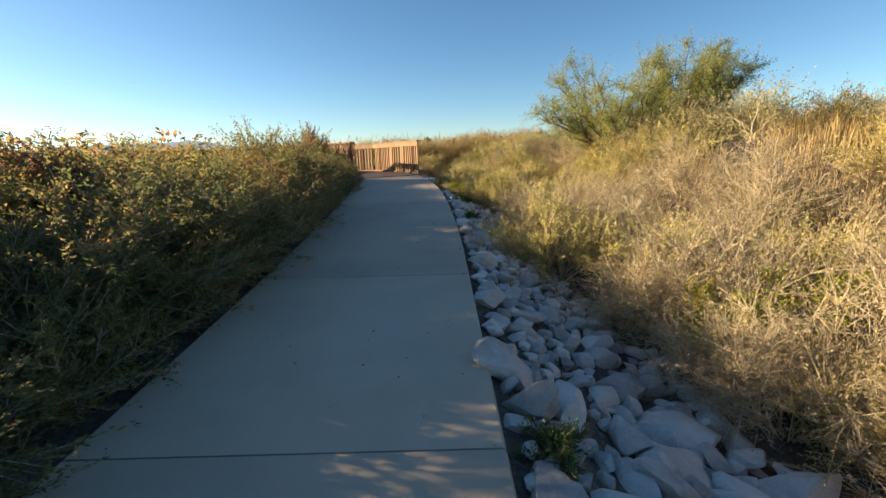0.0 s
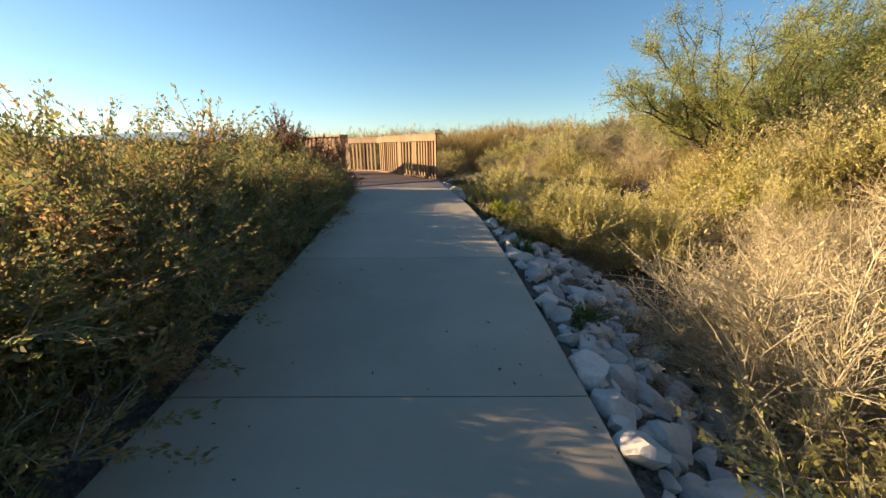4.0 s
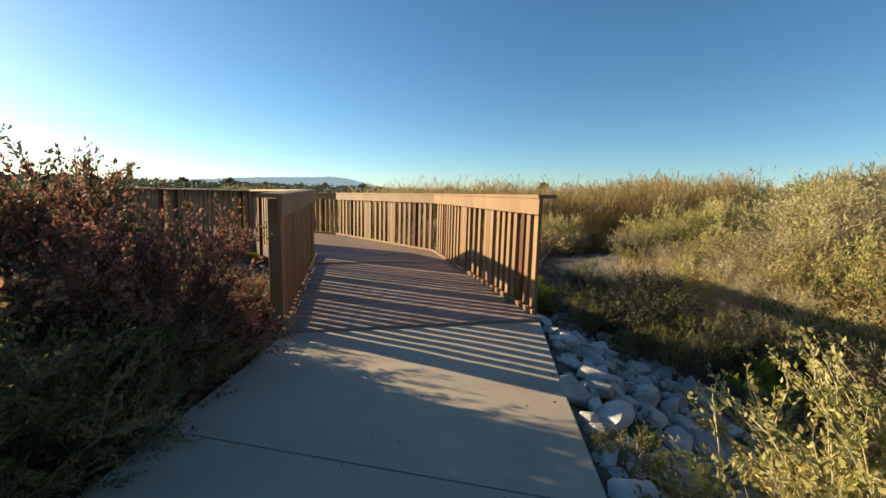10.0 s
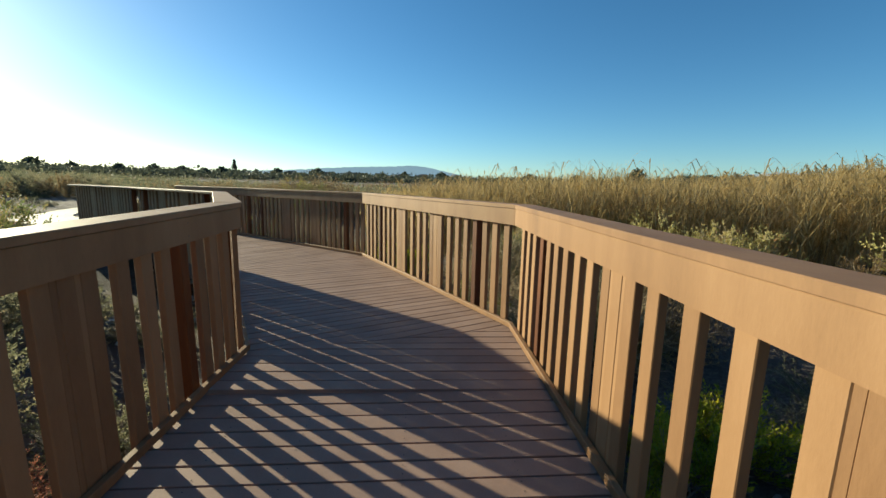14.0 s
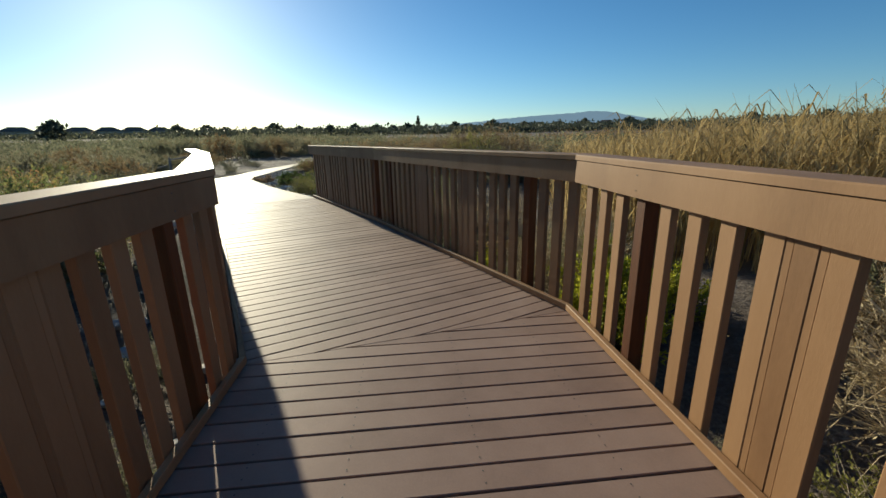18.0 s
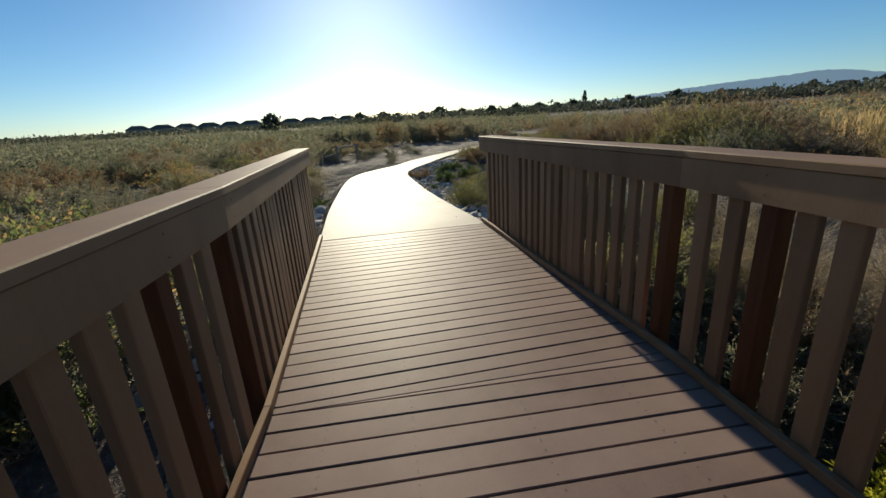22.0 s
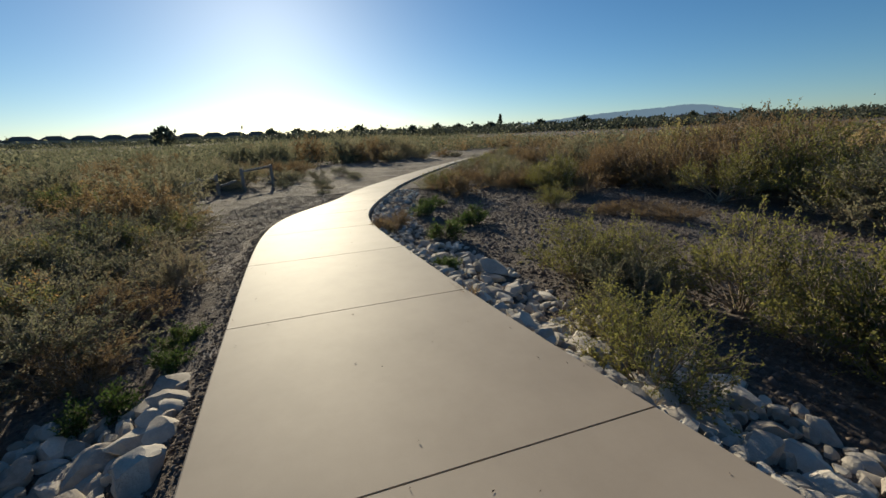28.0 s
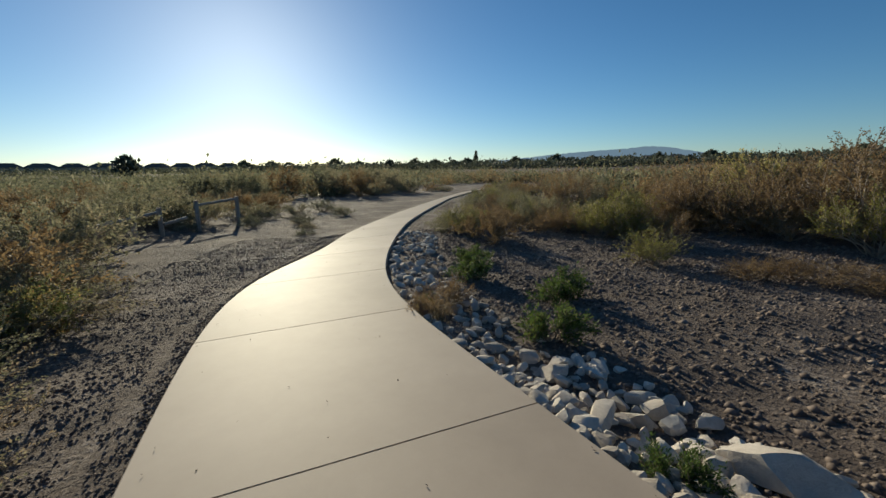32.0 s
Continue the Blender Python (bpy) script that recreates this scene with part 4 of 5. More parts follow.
for kind, x, y, s in (
    ("dry", 1.85, 5.0, 0.6), ("dry", 2.6, 4.3, 0.75), ("dry", 3.4, 5.6, 0.9), ("dry", 1.35, 9.4, 1.15), ("dry", 1.65, 10.2, 0.95), ("dry", 2.4, 9.3, 0.9), ("yellow", 1.12, 8.0, 1.1), ("dry", 1.05, 9.0, 0.85), ("dry", 2.5, 8.3, 0.95), ("dry", 1.65, 6.7, 0.8), ("dry", 2.1, 6.2, 0.95), ("yellow", 2.15, 7.4, 1.0), ("dry", 2.1, 10.4, 0.8), ("lime", 2.2, 7.0, 0.9), ("lime", 2.9, 6.0, 1.0),
    ("dry", 2.9, 9.4, 1.1), ("dry", 3.9, 8.2, 1.1), ("dry", 4.8, 11.4, 1.1), ("dry", 5.0, 9.6, 1.2), ("yellow", 1.15, 13.85, 1.1), ("yellow", 2.0, 14.1, 0.8), ("sage", 0.4, 23.5, 0.8), ("olive", 0.25, 21.0, 0.7), ("sage", 0.9, 21.8, 0.9), ("olive", -0.4, 22.2, 0.8), ("yellow", 1.4, 22.2, 0.9), ("sage", 0.1, 22.9, 0.9), ("dry", 0.7, 22.5, 0.7), ("olive", 1.0, 20.6, 0.7), ("dry", 1.9, 22.1, 0.7), ("green", 2.2, 21.2, 1.5), ("green", 1.7, 20.5, 1.3), ("sage", -0.3, 23.9, 0.7), ("dry", 2.9, 22.5, 0.9), ("sage", 2.4, 23.4, 1.0), ("dry", 1.3, 23.3, 0.7), ("green", 2.6, 20.3, 1.4), ("dry", 1.6, 21.6, 0.7), ("dry", 2.0, 20.8, 0.75), ("lime", 1.45, 19.7, 0.7), ("dry", 2.4, 22.6, 0.8), ("lime", -0.02, 14.15, 0.55), ("dry", 1.5, 13.7, 0.5), ("green", -0.3, 15.7, 0.5), ("grass", -0.35, 14.1, 0.8), ("grass", -0.5, 16.2, 0.7), ("green", -0.6, 16.9, 0.5), ("grass", -0.1, 12.9, 0.7), ("sage", -19.8, 19.4, 1.5), ("rust", -21.8, 18.6, 1.4), ("sage", -24.0, 18.4, 1.6), ("sage", -25.8, 20.0, 1.5), ("rust", -27.6, 20.8, 1.5), ("sage", -18.2, 18.2, 1.4), ("dry", 1.9, 14.2, 0.6), ("dry", 3.35, 12.3, 0.9), ("dry", 3.6, 11.6, 1.0), ("yellow", 2.2, 4.7, 0.6), ("dry", 1.75, 5.4, 0.6), ("dry", 2.4, 5.2, 0.85), ("rust", 1.6, 9.2, 0.55), ("green", 0.02, 4.2, 0.5), ("green", 0.02, 9.9, 0.55), ("green", -0.05, 12.0, 0.5), ("rust", 0.75, 10.3, 0.45), ("lime", 3.4, 14.6, 0.7),
    ("lime", 4.3, 14.4, 0.8), ("straw", 5.4, 12.9, 1.0), ("straw", 3.5, 13.7, 0.9), ("straw", 4.1, 14.5, 1.0), ("yellow", 4.9, 14.4, 0.9), ("straw", 5.7, 14.4, 1.0), ("straw", 3.6, 15.6, 0.9), ("straw", 6.6, 15.2, 1.0), ("straw", 6.3, 16.6, 0.9), ("dry", 4.2, 12.2, 0.6), ("yellow", 0.42, 16.25, 1.15), ("yellow", 1.2, 16.1, 1.1), ("yellow", 0.6, 14.5, 0.75), ("dry", 0.35, 15.5, 0.55), ("yellow", 1.7, 14.9, 1.0), ("dry", 1.2, 15.6, 0.75), ("yellow", 2.3, 15.4, 1.0), ("yellow", 3.0, 14.2, 0.9), ("yellow", 1.35, 17.9, 0.75), ("sage", 1.5, 18.9, 0.75), ("yellow", 1.15, 17.2, 0.65), ("rust", 0.75, 18.6, 0.4), ("yellow", 1.6, 16.2, 1.0), ("sage", 1.6, 20.4, 0.9),
    ("sage", 2.6, 19.4, 1.1), ("yellow", 3.3, 18.8, 1.0), ("dry", 4.6, 19.2, 1.0), ("sage", 1.2, 22.6, 1.0), ("green", -0.9, 20.6, 0.7), ("green", -0.3, 22.6, 0.8), ("yellow", 2.7, 21.8, 0.9), ("dry", 4.3, 23.2, 1.0), ("sage", 3.4, 24.6, 1.0), ("sage", 0.9, 25.0, 1.0),
    ("dry", 2.3, 3.3, 0.8), ("dry", 2.1, 4.1, 0.65), ("lime", 2.05, 5.9, 0.9), ("dry", 3.0, 4.9, 0.8), ("dry", 2.75, 6.7, 0.85), ("yellow", 3.6, 7.0, 1.0), ("yellow", 3.9, 3.9, 0.6), ("yellow", 4.2, 5.0, 0.7), ("yellow", 4.3, 13.2, 0.9), ("yellow", 5.3, 13.6, 0.95), ("straw", 6.3, 13.7, 0.9), ("yellow", 4.5, 15.7, 1.0), ("yellow", 3.6, 15.4, 0.9),
    ("yellow", 2.3, 20.4, 0.8), ("yellow", 1.9, 23.4, 0.9), ("sage", -0.6, 23.8, 0.8),
    ("straw", 6.0, 6.5, 0.7), ("straw", 6.6, 9.0, 0.8), ("straw", 5.4, 7.4, 0.7), ("straw", 7.6, 4.2, 0.7), ("straw", 8.2, 7.2, 0.8), ("straw", 8.6, 10.4, 0.9), ("straw", 7.0, 12.6, 1.1), ("dry", 4.4, 3.2, 0.65), ("lime", 3.2, 3.3, 0.9), ("straw", 5.4, 2.0, 0.65),
    ("yellow", 2.4, 13.4, 0.9), ("yellow", 3.0, 16.8, 1.0), ("yellow", 2.2, 17.8, 1.0), ("straw", 5.6, 16.2, 1.0), ("straw", 6.4, 18.2, 1.1), ("straw", 8.2, 16.0, 1.1), ("straw", 7.4, 21.0, 1.1), ("straw", 6.2, 21.4, 1.0), ("sage", 5.2, 25.4, 1.1),
    ("olive", -18.35, 27.25, 0.66), ("olive", -20.4, 28.75, 0.75), ("olive", -20.0, 29.3, 0.7), ("rust", -25.3, 23.5, 1.1), ("sage", -25.9, 23.0, 1.2), ("sage", -23.6, 22.9, 1.05), ("rust", -24.5, 22.8, 1.1), ("sage", -22.8, 22.4, 1.1), ("sage", -28.3, 23.6, 1.0), ("rust", -26.9, 37.8, 1.5), ("rust", -25.5, 41.0, 2.4), ("rust", -23.9, 42.0, 2.6), ("rust", -22.2, 41.5, 2.4), ("green", -21.2, 24.25, 0.6), ("olive", -19.0, 27.75, 0.6), ("olive", -18.9, 29.7, 1.0), ("olive", -17.7, 29.6, 1.15), ("olive", -16.9, 28.9, 0.8), ("olive", -21.6, 37.9, 1.9), ("rust", -23.2, 38.4, 2.3), ("olive", -20.0, 37.0, 1.6), ("rust", -24.9, 37.6, 1.8), ("sage", -19.0, 36.2, 1.9), ("rust", -26.6, 37.4, 1.7), ("olive", -22.6, 36.4, 1.3), ("rust", -18.0, 37.6, 2.0), ("sage", -19.5, 28.45, 0.72), ("sage", -19.9, 28.9, 0.8), ("sage", -20.6, 21.9, 1.3), ("rust", -22.2, 21.4, 1.4), ("sage", -19.2, 21.2, 1.2), ("sage", -21.5, 20.2, 1.4), ("rust", -23.4, 20.2, 1.4), ("sage", -24.6, 22.5, 1.3), ("rust", -22.1, 23.75, 0.6), ("rust", -21.0, 23.55, 0.55), ("green", -20.35, 23.75, 0.7), ("sage", -23.3, 24.0, 0.7), ("rust", -27.8, 22.6, 1.3), ("sage", -29.6, 23.3, 1.1), ("rust", -24.55, 27.65, 0.35), ("olive", -18.1, 29.3, 0.75), ("olive", -17.2, 29.1, 0.85), ("sage", -20.2, 28.8, 0.65), ("sage", -19.6, 29.2, 0.6), ("olive", -16.4, 29.6, 0.9), ("sage", -15.2, 29.4, 0.9), ("olive", -14.4, 28.8, 0.7),
    ("sage", -21.4, 23.1, 1.1), ("sage", -22.7, 22.9, 1.3), ("sage", -24.4, 23.6, 1.15), ("sage", -23.6, 21.6, 1.3), ("sage", -26.2, 22.6, 1.3), ("sage", -25.0, 21.4, 1.4), ("sage", -27.2, 23.9, 1.2), ("sage", -20.2, 22.6, 0.9), ("sage", -18.8, 22.2, 0.8),
    ("green", -20.75, 24.2, 0.5), ("green", -25.9, 29.3, 1.0), ("green", -23.5, 28.5, 0.95), ("green", -24.4, 29.8, 1.15), ("grass", -24.5, 27.75, 0.9), ("green", -21.75, 27.5, 0.55), ("green", -25.1, 27.95, 0.5), 
    ("green", -27.0, 30.2, 0.9), ("sage", -32.4, 36.2, 1.0), ("sage", -31.2, 32.9, 0.9), ("orange", -20.15, 26.9, 1.0), ("grass", -18.15, 26.85, 0.4), ("rust", -25.0, 28.15, 0.5)):
    scrub = x < -18 and y < 25 and kind in ("sage", "rust") and s > 0.9
    stand("sage" if scrub else kind, x, y, s, tall=0.76 if scrub else 1.0)
for i in range(20):
    y = 13.0 + i * 0.18
    right = float(np.interp(y, RAMP_R[:, 1], RAMP_R[:, 0]))
    stand(("green", "saltlow", "grass", "green", "saltlow")[i % 5], right + rnd.uniform(0.22, 0.6), y, rnd.uniform(0.42, 0.62), tall=0.8)
for kind, x, y, s, tall in (("rust", -28.2, 41.0, 2.1, 1.05), ("yellow", -26.8, 41.9, 1.6, 1.1), ("yellow", -25.7, 42.2, 1.55, 1.1), ("rust", -31.9, 38.6, 1.8, 1.1), ("rust", -23.3, 33.1, 0.75, 0.6), ("rust", -22.6, 33.35, 0.8, 0.55), ("rust", -21.9, 33.4, 0.7, 0.6), ("olive", -24.8, 32.7, 0.75, 0.9), ("olive", -27.4, 34.6, 0.8, 0.9), ("olive", -28.6, 35.2, 0.9, 0.9), ("rust", -29.8, 35.6, 1.0, 0.9), ("olive", -31.0, 35.4, 0.8, 0.9), ("rust", -26.0, 35.4, 0.9, 0.9), ("olive", -16.4, 31.2, 1.0, 1.0),
                              ("saltback", -17.6, 20.7, 0.6, 0.85), ("yellow", -16.2, 20.9, 0.8, 0.9), ("olive", -15.2, 20.6, 0.9, 1.0), ("saltback", -21.8, 21.2, 0.6, 0.85), ("saltback", -24.7, 20.4, 0.7, 0.8), ("saltback", -22.3, 22.7, 0.46, 0.85), ("saltback", -24.3, 22.3, 0.55, 0.85), ("saltback", -25.6, 23.2, 0.5, 0.8), ("saltback", -26.9, 23.9, 0.45, 0.75), ("saltback", -29.6, 22.4, 0.7, 0.7), ("saltback", -33.6, 20.8, 0.8, 0.7), ("saltback", -20.0, 20.8, 0.55, 0.8), ("saltback", -28.2, 19.2, 0.8, 0.8)):
    stand(kind, x, y, s, tall=tall)
r2 = random.Random(8)
for i in range(34):
    x = r2.uniform(-31, -13)
    y = (36.5 if x > -26 else 34.6) + r2.uniform(0, 5)
    stand(r2.choice(("rust", "sage", "olive", "rust", "sagefar")), x, y, r2.uniform(0.8, 1.35))
placed = 0
while placed < 150:
    x, y = r2.uniform(-58, -13), r2.uniform(-2, 56)
    d = float(np.min(np.hypot(CENTRE[:, 0] - x, CENTRE[:, 1] - y)))
    dl = float(np.min(np.hypot(BRIDGE[:, 0] - x, BRIDGE[:, 1] - y)))
    bare = (-31 < x < -14 and 26.5 < y < (36.5 if x > -26 else 34.5)) or (-36.5 < x < -27.5 and 24.2 < y < 29.5)
    if d < 3.2 or dl < 3.0 or bare or (y > 30.5 + max(-12.0 - x, 0) * 1.5 and y < 50):
        continue
    stand("sagefar" if d > 4.2 else r2.choice(("sage", "rust")), x, y, r2.uniform(1.0, 1.8) * (0.75 if d < 6 else 1), tall=r2.uniform(0.5, 0.95))
    placed += 1
for i in range(72):
    x, y = r2.uniform(-58, -27), r2.uniform(8, 30)
    if float(np.min(np.hypot(CENTRE[:, 0] - x, CENTRE[:, 1] - y))) > 3.4 and not (-38.5 < x < -27.5 and 23.6 < y < 29.5):
        stand("sagefar", x, y, r2.uniform(1.1, 1.9), tall=r2.uniform(0.5, 0.95))
for i in range(30):
    bearing, dist = r2.uniform(62, 87), r2.uniform(33, 60)
    x, y = -15 - math.sin(radians(bearing)) * dist, 24 + math.cos(radians(bearing)) * dist
    if float(np.min(np.hypot(CENTRE[:, 0] - x, CENTRE[:, 1] - y))) > 4.5:
        stand("sagefar", x, y, r2.uniform(1.5, 2.1) + 0.7 * max(0.0, 1 - abs(bearing - 73) / 8))
for i in range(44):
    x = r2.uniform(-52, -29.5)
    y = float(np.interp(-x, -TAIL_R[:, 0], TAIL_R[:, 1]))
    e = r2.uniform(1.4, 5.0)
    stand(r2.choice(("rust", "olive", "sage", "sagefar")), x + 0.66 * e, y + 0.75 * e, r2.uniform(0.75, 1.2), tall=0.8)
for x, y, w in ((-38.6, 29.6, 0.7), (-36.0, 29.3, 0.55), (-39.9, 31.2, 0.8), (-34.6, 29.0, 0.4), (-33.4, 28.6, 0.35), (-37.6, 31.4, 0.6), (-35.2, 23.5, 0.7), (-36.6, 25.6, 0.6), (-33.0, 22.6, 0.8), (-31.4, 22.8, 0.6), (-36.2, 27.6, 0.6), (-38.0, 28.2, 0.7)):
    stand("sage", x, y, w * 1.2, tall=0.7)
for i in range(46):
    x, y = r2.uniform(-17, -5), r2.uniform(4, 22)
    if float(np.min(np.hypot(BRIDGE[:, 0] - x, BRIDGE[:, 1] - y))) > 2.7 and x < -6:
        stand(r2.choice(("sagefar", "sagefar", "saltback")), x, y, r2.uniform(0.7, 1.0))
for i in range(90):
    x, y = r2.uniform(1.5, 14), r2.uniform(1, 30)
    d = float(np.min(np.hypot(CENTRE[:, 0] - x, CENTRE[:, 1] - y)))
    if d > 4.6 and not (1 < x < 4.5 and 9.5 < y < 13.5):
        stand("straw", x, y, r2.uniform(0.75, 1.1) * (0.68 if y < 10 else 1))
for i in range(62):
    x, y = r2.uniform(1.5, 17), r2.uniform(21, 42)
    if y > 23 - 0.1 * x and x > 0.3 * (y - 24):
        stand(r2.choice(("olive", "straw", "straw", "sagefar", "yellow" if y < 27 else "straw")), x, y, r2.uniform(0.9, 1.5))
for i in range(44):
    x, y = r2.uniform(-6, 3), r2.uniform(24, 30.5)
    if float(np.min(np.hypot(BRIDGE[:, 0] - x, BRIDGE[:, 1] - y))) > 3.3 and y > 26.5 + 0.5 * (-3 - x):
        stand(r2.choice(("straw", "straw", "olive", "yellow", "rust")), x, y, r2.uniform(0.7, 1.1))
placed = 0
while placed < 64:
    k = r2.randrange(4)
    t = r2.random()
    p, w = RIGHT[k] + (RIGHT[k + 1] - RIGHT[k]) * t, -LNORM[k]
    e = 0.55 + 3.2 * r2.random() ** 1.4
    if k == 0 and e < (2.8 if t < 0.7 else 1.4):
        continue
    x, y = p[0] + w[0] * e, p[1] + w[1] * e
    s = r2.uniform(0.5, 0.75) if e < 1.4 else r2.uniform(0.7, 1.0)
    stand(r2.choice(("olive", "green", "yellow", "lime", "sage") if e < 1.5 else ("sage", "olive", "lime") if e < 2.3 else ("sage", "rust", "dry", "sagefar")), x, y, s * (1.2 if e > 1.4 else 1))
    placed += 1
for i in range(30):
    k = r2.randrange(4)
    p, w = LEFT[k] + (LEFT[k + 1] - LEFT[k]) * r2.random(), LNORM[k]
    e = 0.7 + 3.0 * r2.random()
    stand(r2.choice(("sage", "sagefar", "green", "saltback" if e > 1.8 else "sage")), p[0] + w[0] * e, p[1] + w[1] * e, r2.uniform(0.45, 0.65) if e < 1.5 else r2.uniform(0.6, 0.85))


# ---- mesquite tree ----
def mesquite(x, y, height, spread_r, seed, label, per, leaf):
    r = np.random.default_rng(seed)
    root = thing("mesquite_tree", label, "tree", m=pose(x, y, gz(x, y) - 0.05))
    k = 30
    ang = np.sort(r.uniform(0, 2 * math.pi, k))
    rad = spread_r * np.sqrt(r.uniform(0.05, 0.95, k))
    hgt = height * (0.28 + 0.60 * np.sqrt(np.clip(1 - (rad / spread_r) ** 2 * 0.8, 0, 1)) * r.uniform(0.45, 1.05, k))
    tip = np.stack([rad * np.cos(ang), rad * np.sin(ang), hgt], 1)
    trunks = [np.array([0.35 * math.cos(a), 0.35 * math.sin(a), height * 0.16]) for a in (0.4, 2.3, 4.4, 5.4)]
    tv, tf = tubes(np.array([[(0.08 * math.cos(i), 0.08 * math.sin(i), -0.1), p * 0.5 + (0.03, -0.02, 0), p] for i, p in enumerate(trunks)]), np.array([[0.10, 0.075, 0.06]] * 4))
    part("trunk", mesh_np("trunk", tv, tf, M_BARK, smooth=True), root)
    t = np.linspace(0, 1, 7)[None, :, None]
    start = np.array([trunks[int(np.argmin([np.linalg.norm(q[:2] / 0.35 - p[:2] / (np.linalg.norm(p[:2]) + 1e-6)) for q in trunks]))] for p in tip])
    limb = start[:, None] + (tip - start)[:, None] * t
    limb[:, 1:-1] += r.normal(0, 0.12, (k, 5, 3))
    lv, lf = tubes(limb, np.linspace(0.04, 0.01, 7)[None] * np.ones((k, 1)))
    part("branchwork", mesh_np("branchwork", lv, lf, M_BARK, smooth=True), root)
    n = k * 26
    at = r.integers(2, 7, n)
    s = np.repeat(limb, 26, 0)[np.arange(n), at] + r.normal(0, 0.05, (n, 3))
    out = r.normal(0, 1, (n, 3)) + np.repeat(tip / np.linalg.norm(tip, axis=1, keepdims=True), 26, 0) * 0.8 + (0, 0, 0.25)
    out /= np.linalg.norm(out, axis=1, keepdims=True)
    size = r.uniform(0.25, 0.75, (n, 1))
    end = s + out * size
    twig = np.stack([s, s + out * size * 0.5 + r.normal(0, 0.05, (n, 3)), end], 1)
    wv, wf = tubes(twig, np.array([[0.009, 0.006, 0.002]]) * np.ones((n, 1)))
    part("twiggery", mesh_np("twiggery", wv, wf, M_BARK), root)
    u = r.uniform(0.1, 1.05, (n * per, 1))
    a, b_, c = (np.repeat(twig[:, j], per, 0) for j in range(3))
    p = np.where(u < 0.5, a + (b_ - a) * u * 2, b_ + (c - b_) * (u - 0.5) * 2) + r.normal(0, 0.06, (n * per, 3))
    v, f = leaves(p, np.repeat(out, per, 0) * 0.5 + (0, 0, -0.3), leaf, leaf * 0.36, r)
    part("crown", mesh_np("crown", v, f, LEAF_TREE), root)
    return root


mesquite(5.1, 16.2, 4.1, 2.7, 4, "feathery green-yellow mesquite tree above dry scrub", 105, 0.046)
mesquite(7.7, 17.2, 4.0, 2.2, 9, "blue-green mesquite tree beside a larger one", 85, 0.05)


# ---- reeds ----
def reed_mesh(x, y, r, height, width, name, label, blades=0):
    n = len(x)
    z = ground(x, y) - 0.05
    a = r.uniform(0, 2 * math.pi, n)
    h = height * r.uniform(0.72, 1.06, n) * (1 + 0.1 * smooth(-10, -4, x) - 0.08 * smooth(-1, 3, x) - 0.1 * smooth(5, 10, x)) * (1 - 0.45 * smooth(-10, -17, x))
    lean = r.normal(0, 0.16, (n, 2)) * h[:, None]
    side = np.stack([np.cos(a), np.sin(a), 0 * a], 1) * (width * r.uniform(0.6, 1.3, n))[:, None]
    base = np.stack([x, y, z], 1)
    mid = base + np.stack([lean[:, 0] * 0.3, lean[:, 1] * 0.3, h * 0.6], 1)
    tip = base + np.stack([lean[:, 0], lean[:, 1], h], 1)
    verts = np.stack([base - side * 0.5, base + side * 0.5, mid + side * 0.5, mid - side * 0.5, tip + side * 0.08, tip - side * 0.08], 1).reshape(-1, 3)
    i = np.arange(n)[:, None] * 6
    faces = np.concatenate([i + [0, 1, 2, 3], i + [3, 2, 4, 5]])
    if blades:
        m = n * blades
        t = r.uniform(0.25, 0.95, (m, 1))
        s = np.repeat(base, blades, 0) * (1 - t) + np.repeat(tip, blades, 0) * t
        b = r.uniform(0, 2 * math.pi, m)
        out = np.stack([np.cos(b), np.sin(b), 0 * b], 1)
        w = np.stack([-np.sin(b), np.cos(b), 0 * b], 1) * 0.011
        l = r.uniform(0.25, 0.6, (m, 1))
        k1 = s + out * l * 0.5 + np.array([0, 0, 1]) * l * 0.55
        k2 = s + out * l + np.array([0, 0, 1]) * l * r.uniform(-0.2, 0.6, (m, 1))
        bv = np.stack([s - w * 0.6, s + w * 0.6, k1 + w, k1 - w, k2 + w * 0.15, k2 - w * 0.15], 1).reshape(-1, 3)
        j = np.arange(m)[:, None] * 6 + len(verts)
        faces = np.concatenate([faces, j + [0, 1, 2, 3], j + [3, 2, 4, 5]])
        verts = np.r_[verts, bv]
    return thing(name, label, "reeds", kind="stuff", data=mesh_np(name, verts, faces, LEAF_REED))


def field(r, n, x0, x1, y0, y1, near, far, thin):
    x, y = r.uniform(x0, x1, n), r.uniform(y0, y1, n)
    db = np.full(n, 99.0)
    for k in range(4):
        p, q = RIGHT[k], RIGHT[k + 1]
        t = np.clip(((x - p[0]) * (q - p)[0] + (y - p[1]) * (q - p)[1]) / ((q - p) @ (q - p)), 0, 1)
        db = np.minimum(db, np.hypot(x - p[0] - t * (q - p)[0], y - p[1] - t * (q - p)[1]))
    beyond = (y > 24.2 + 0.12 * np.maximum(x + 4, 0)) & (y > 27.0 - 0.8 * np.maximum(x + 6, 0)) & (y > 29.3 + np.maximum(-10.5 - x, 0) * 1.5)
    patchy = 0.5 + 0.5 * wave(x * 0.35, y * 0.35) > thin
    ok = beyond & (db > near) & (db < far) & patchy & ((x < 1.5 + 0.3 * (y - 26)) | (wave(x * 0.5, y * 0.5) > 0.25))
    return x[ok], y[ok]


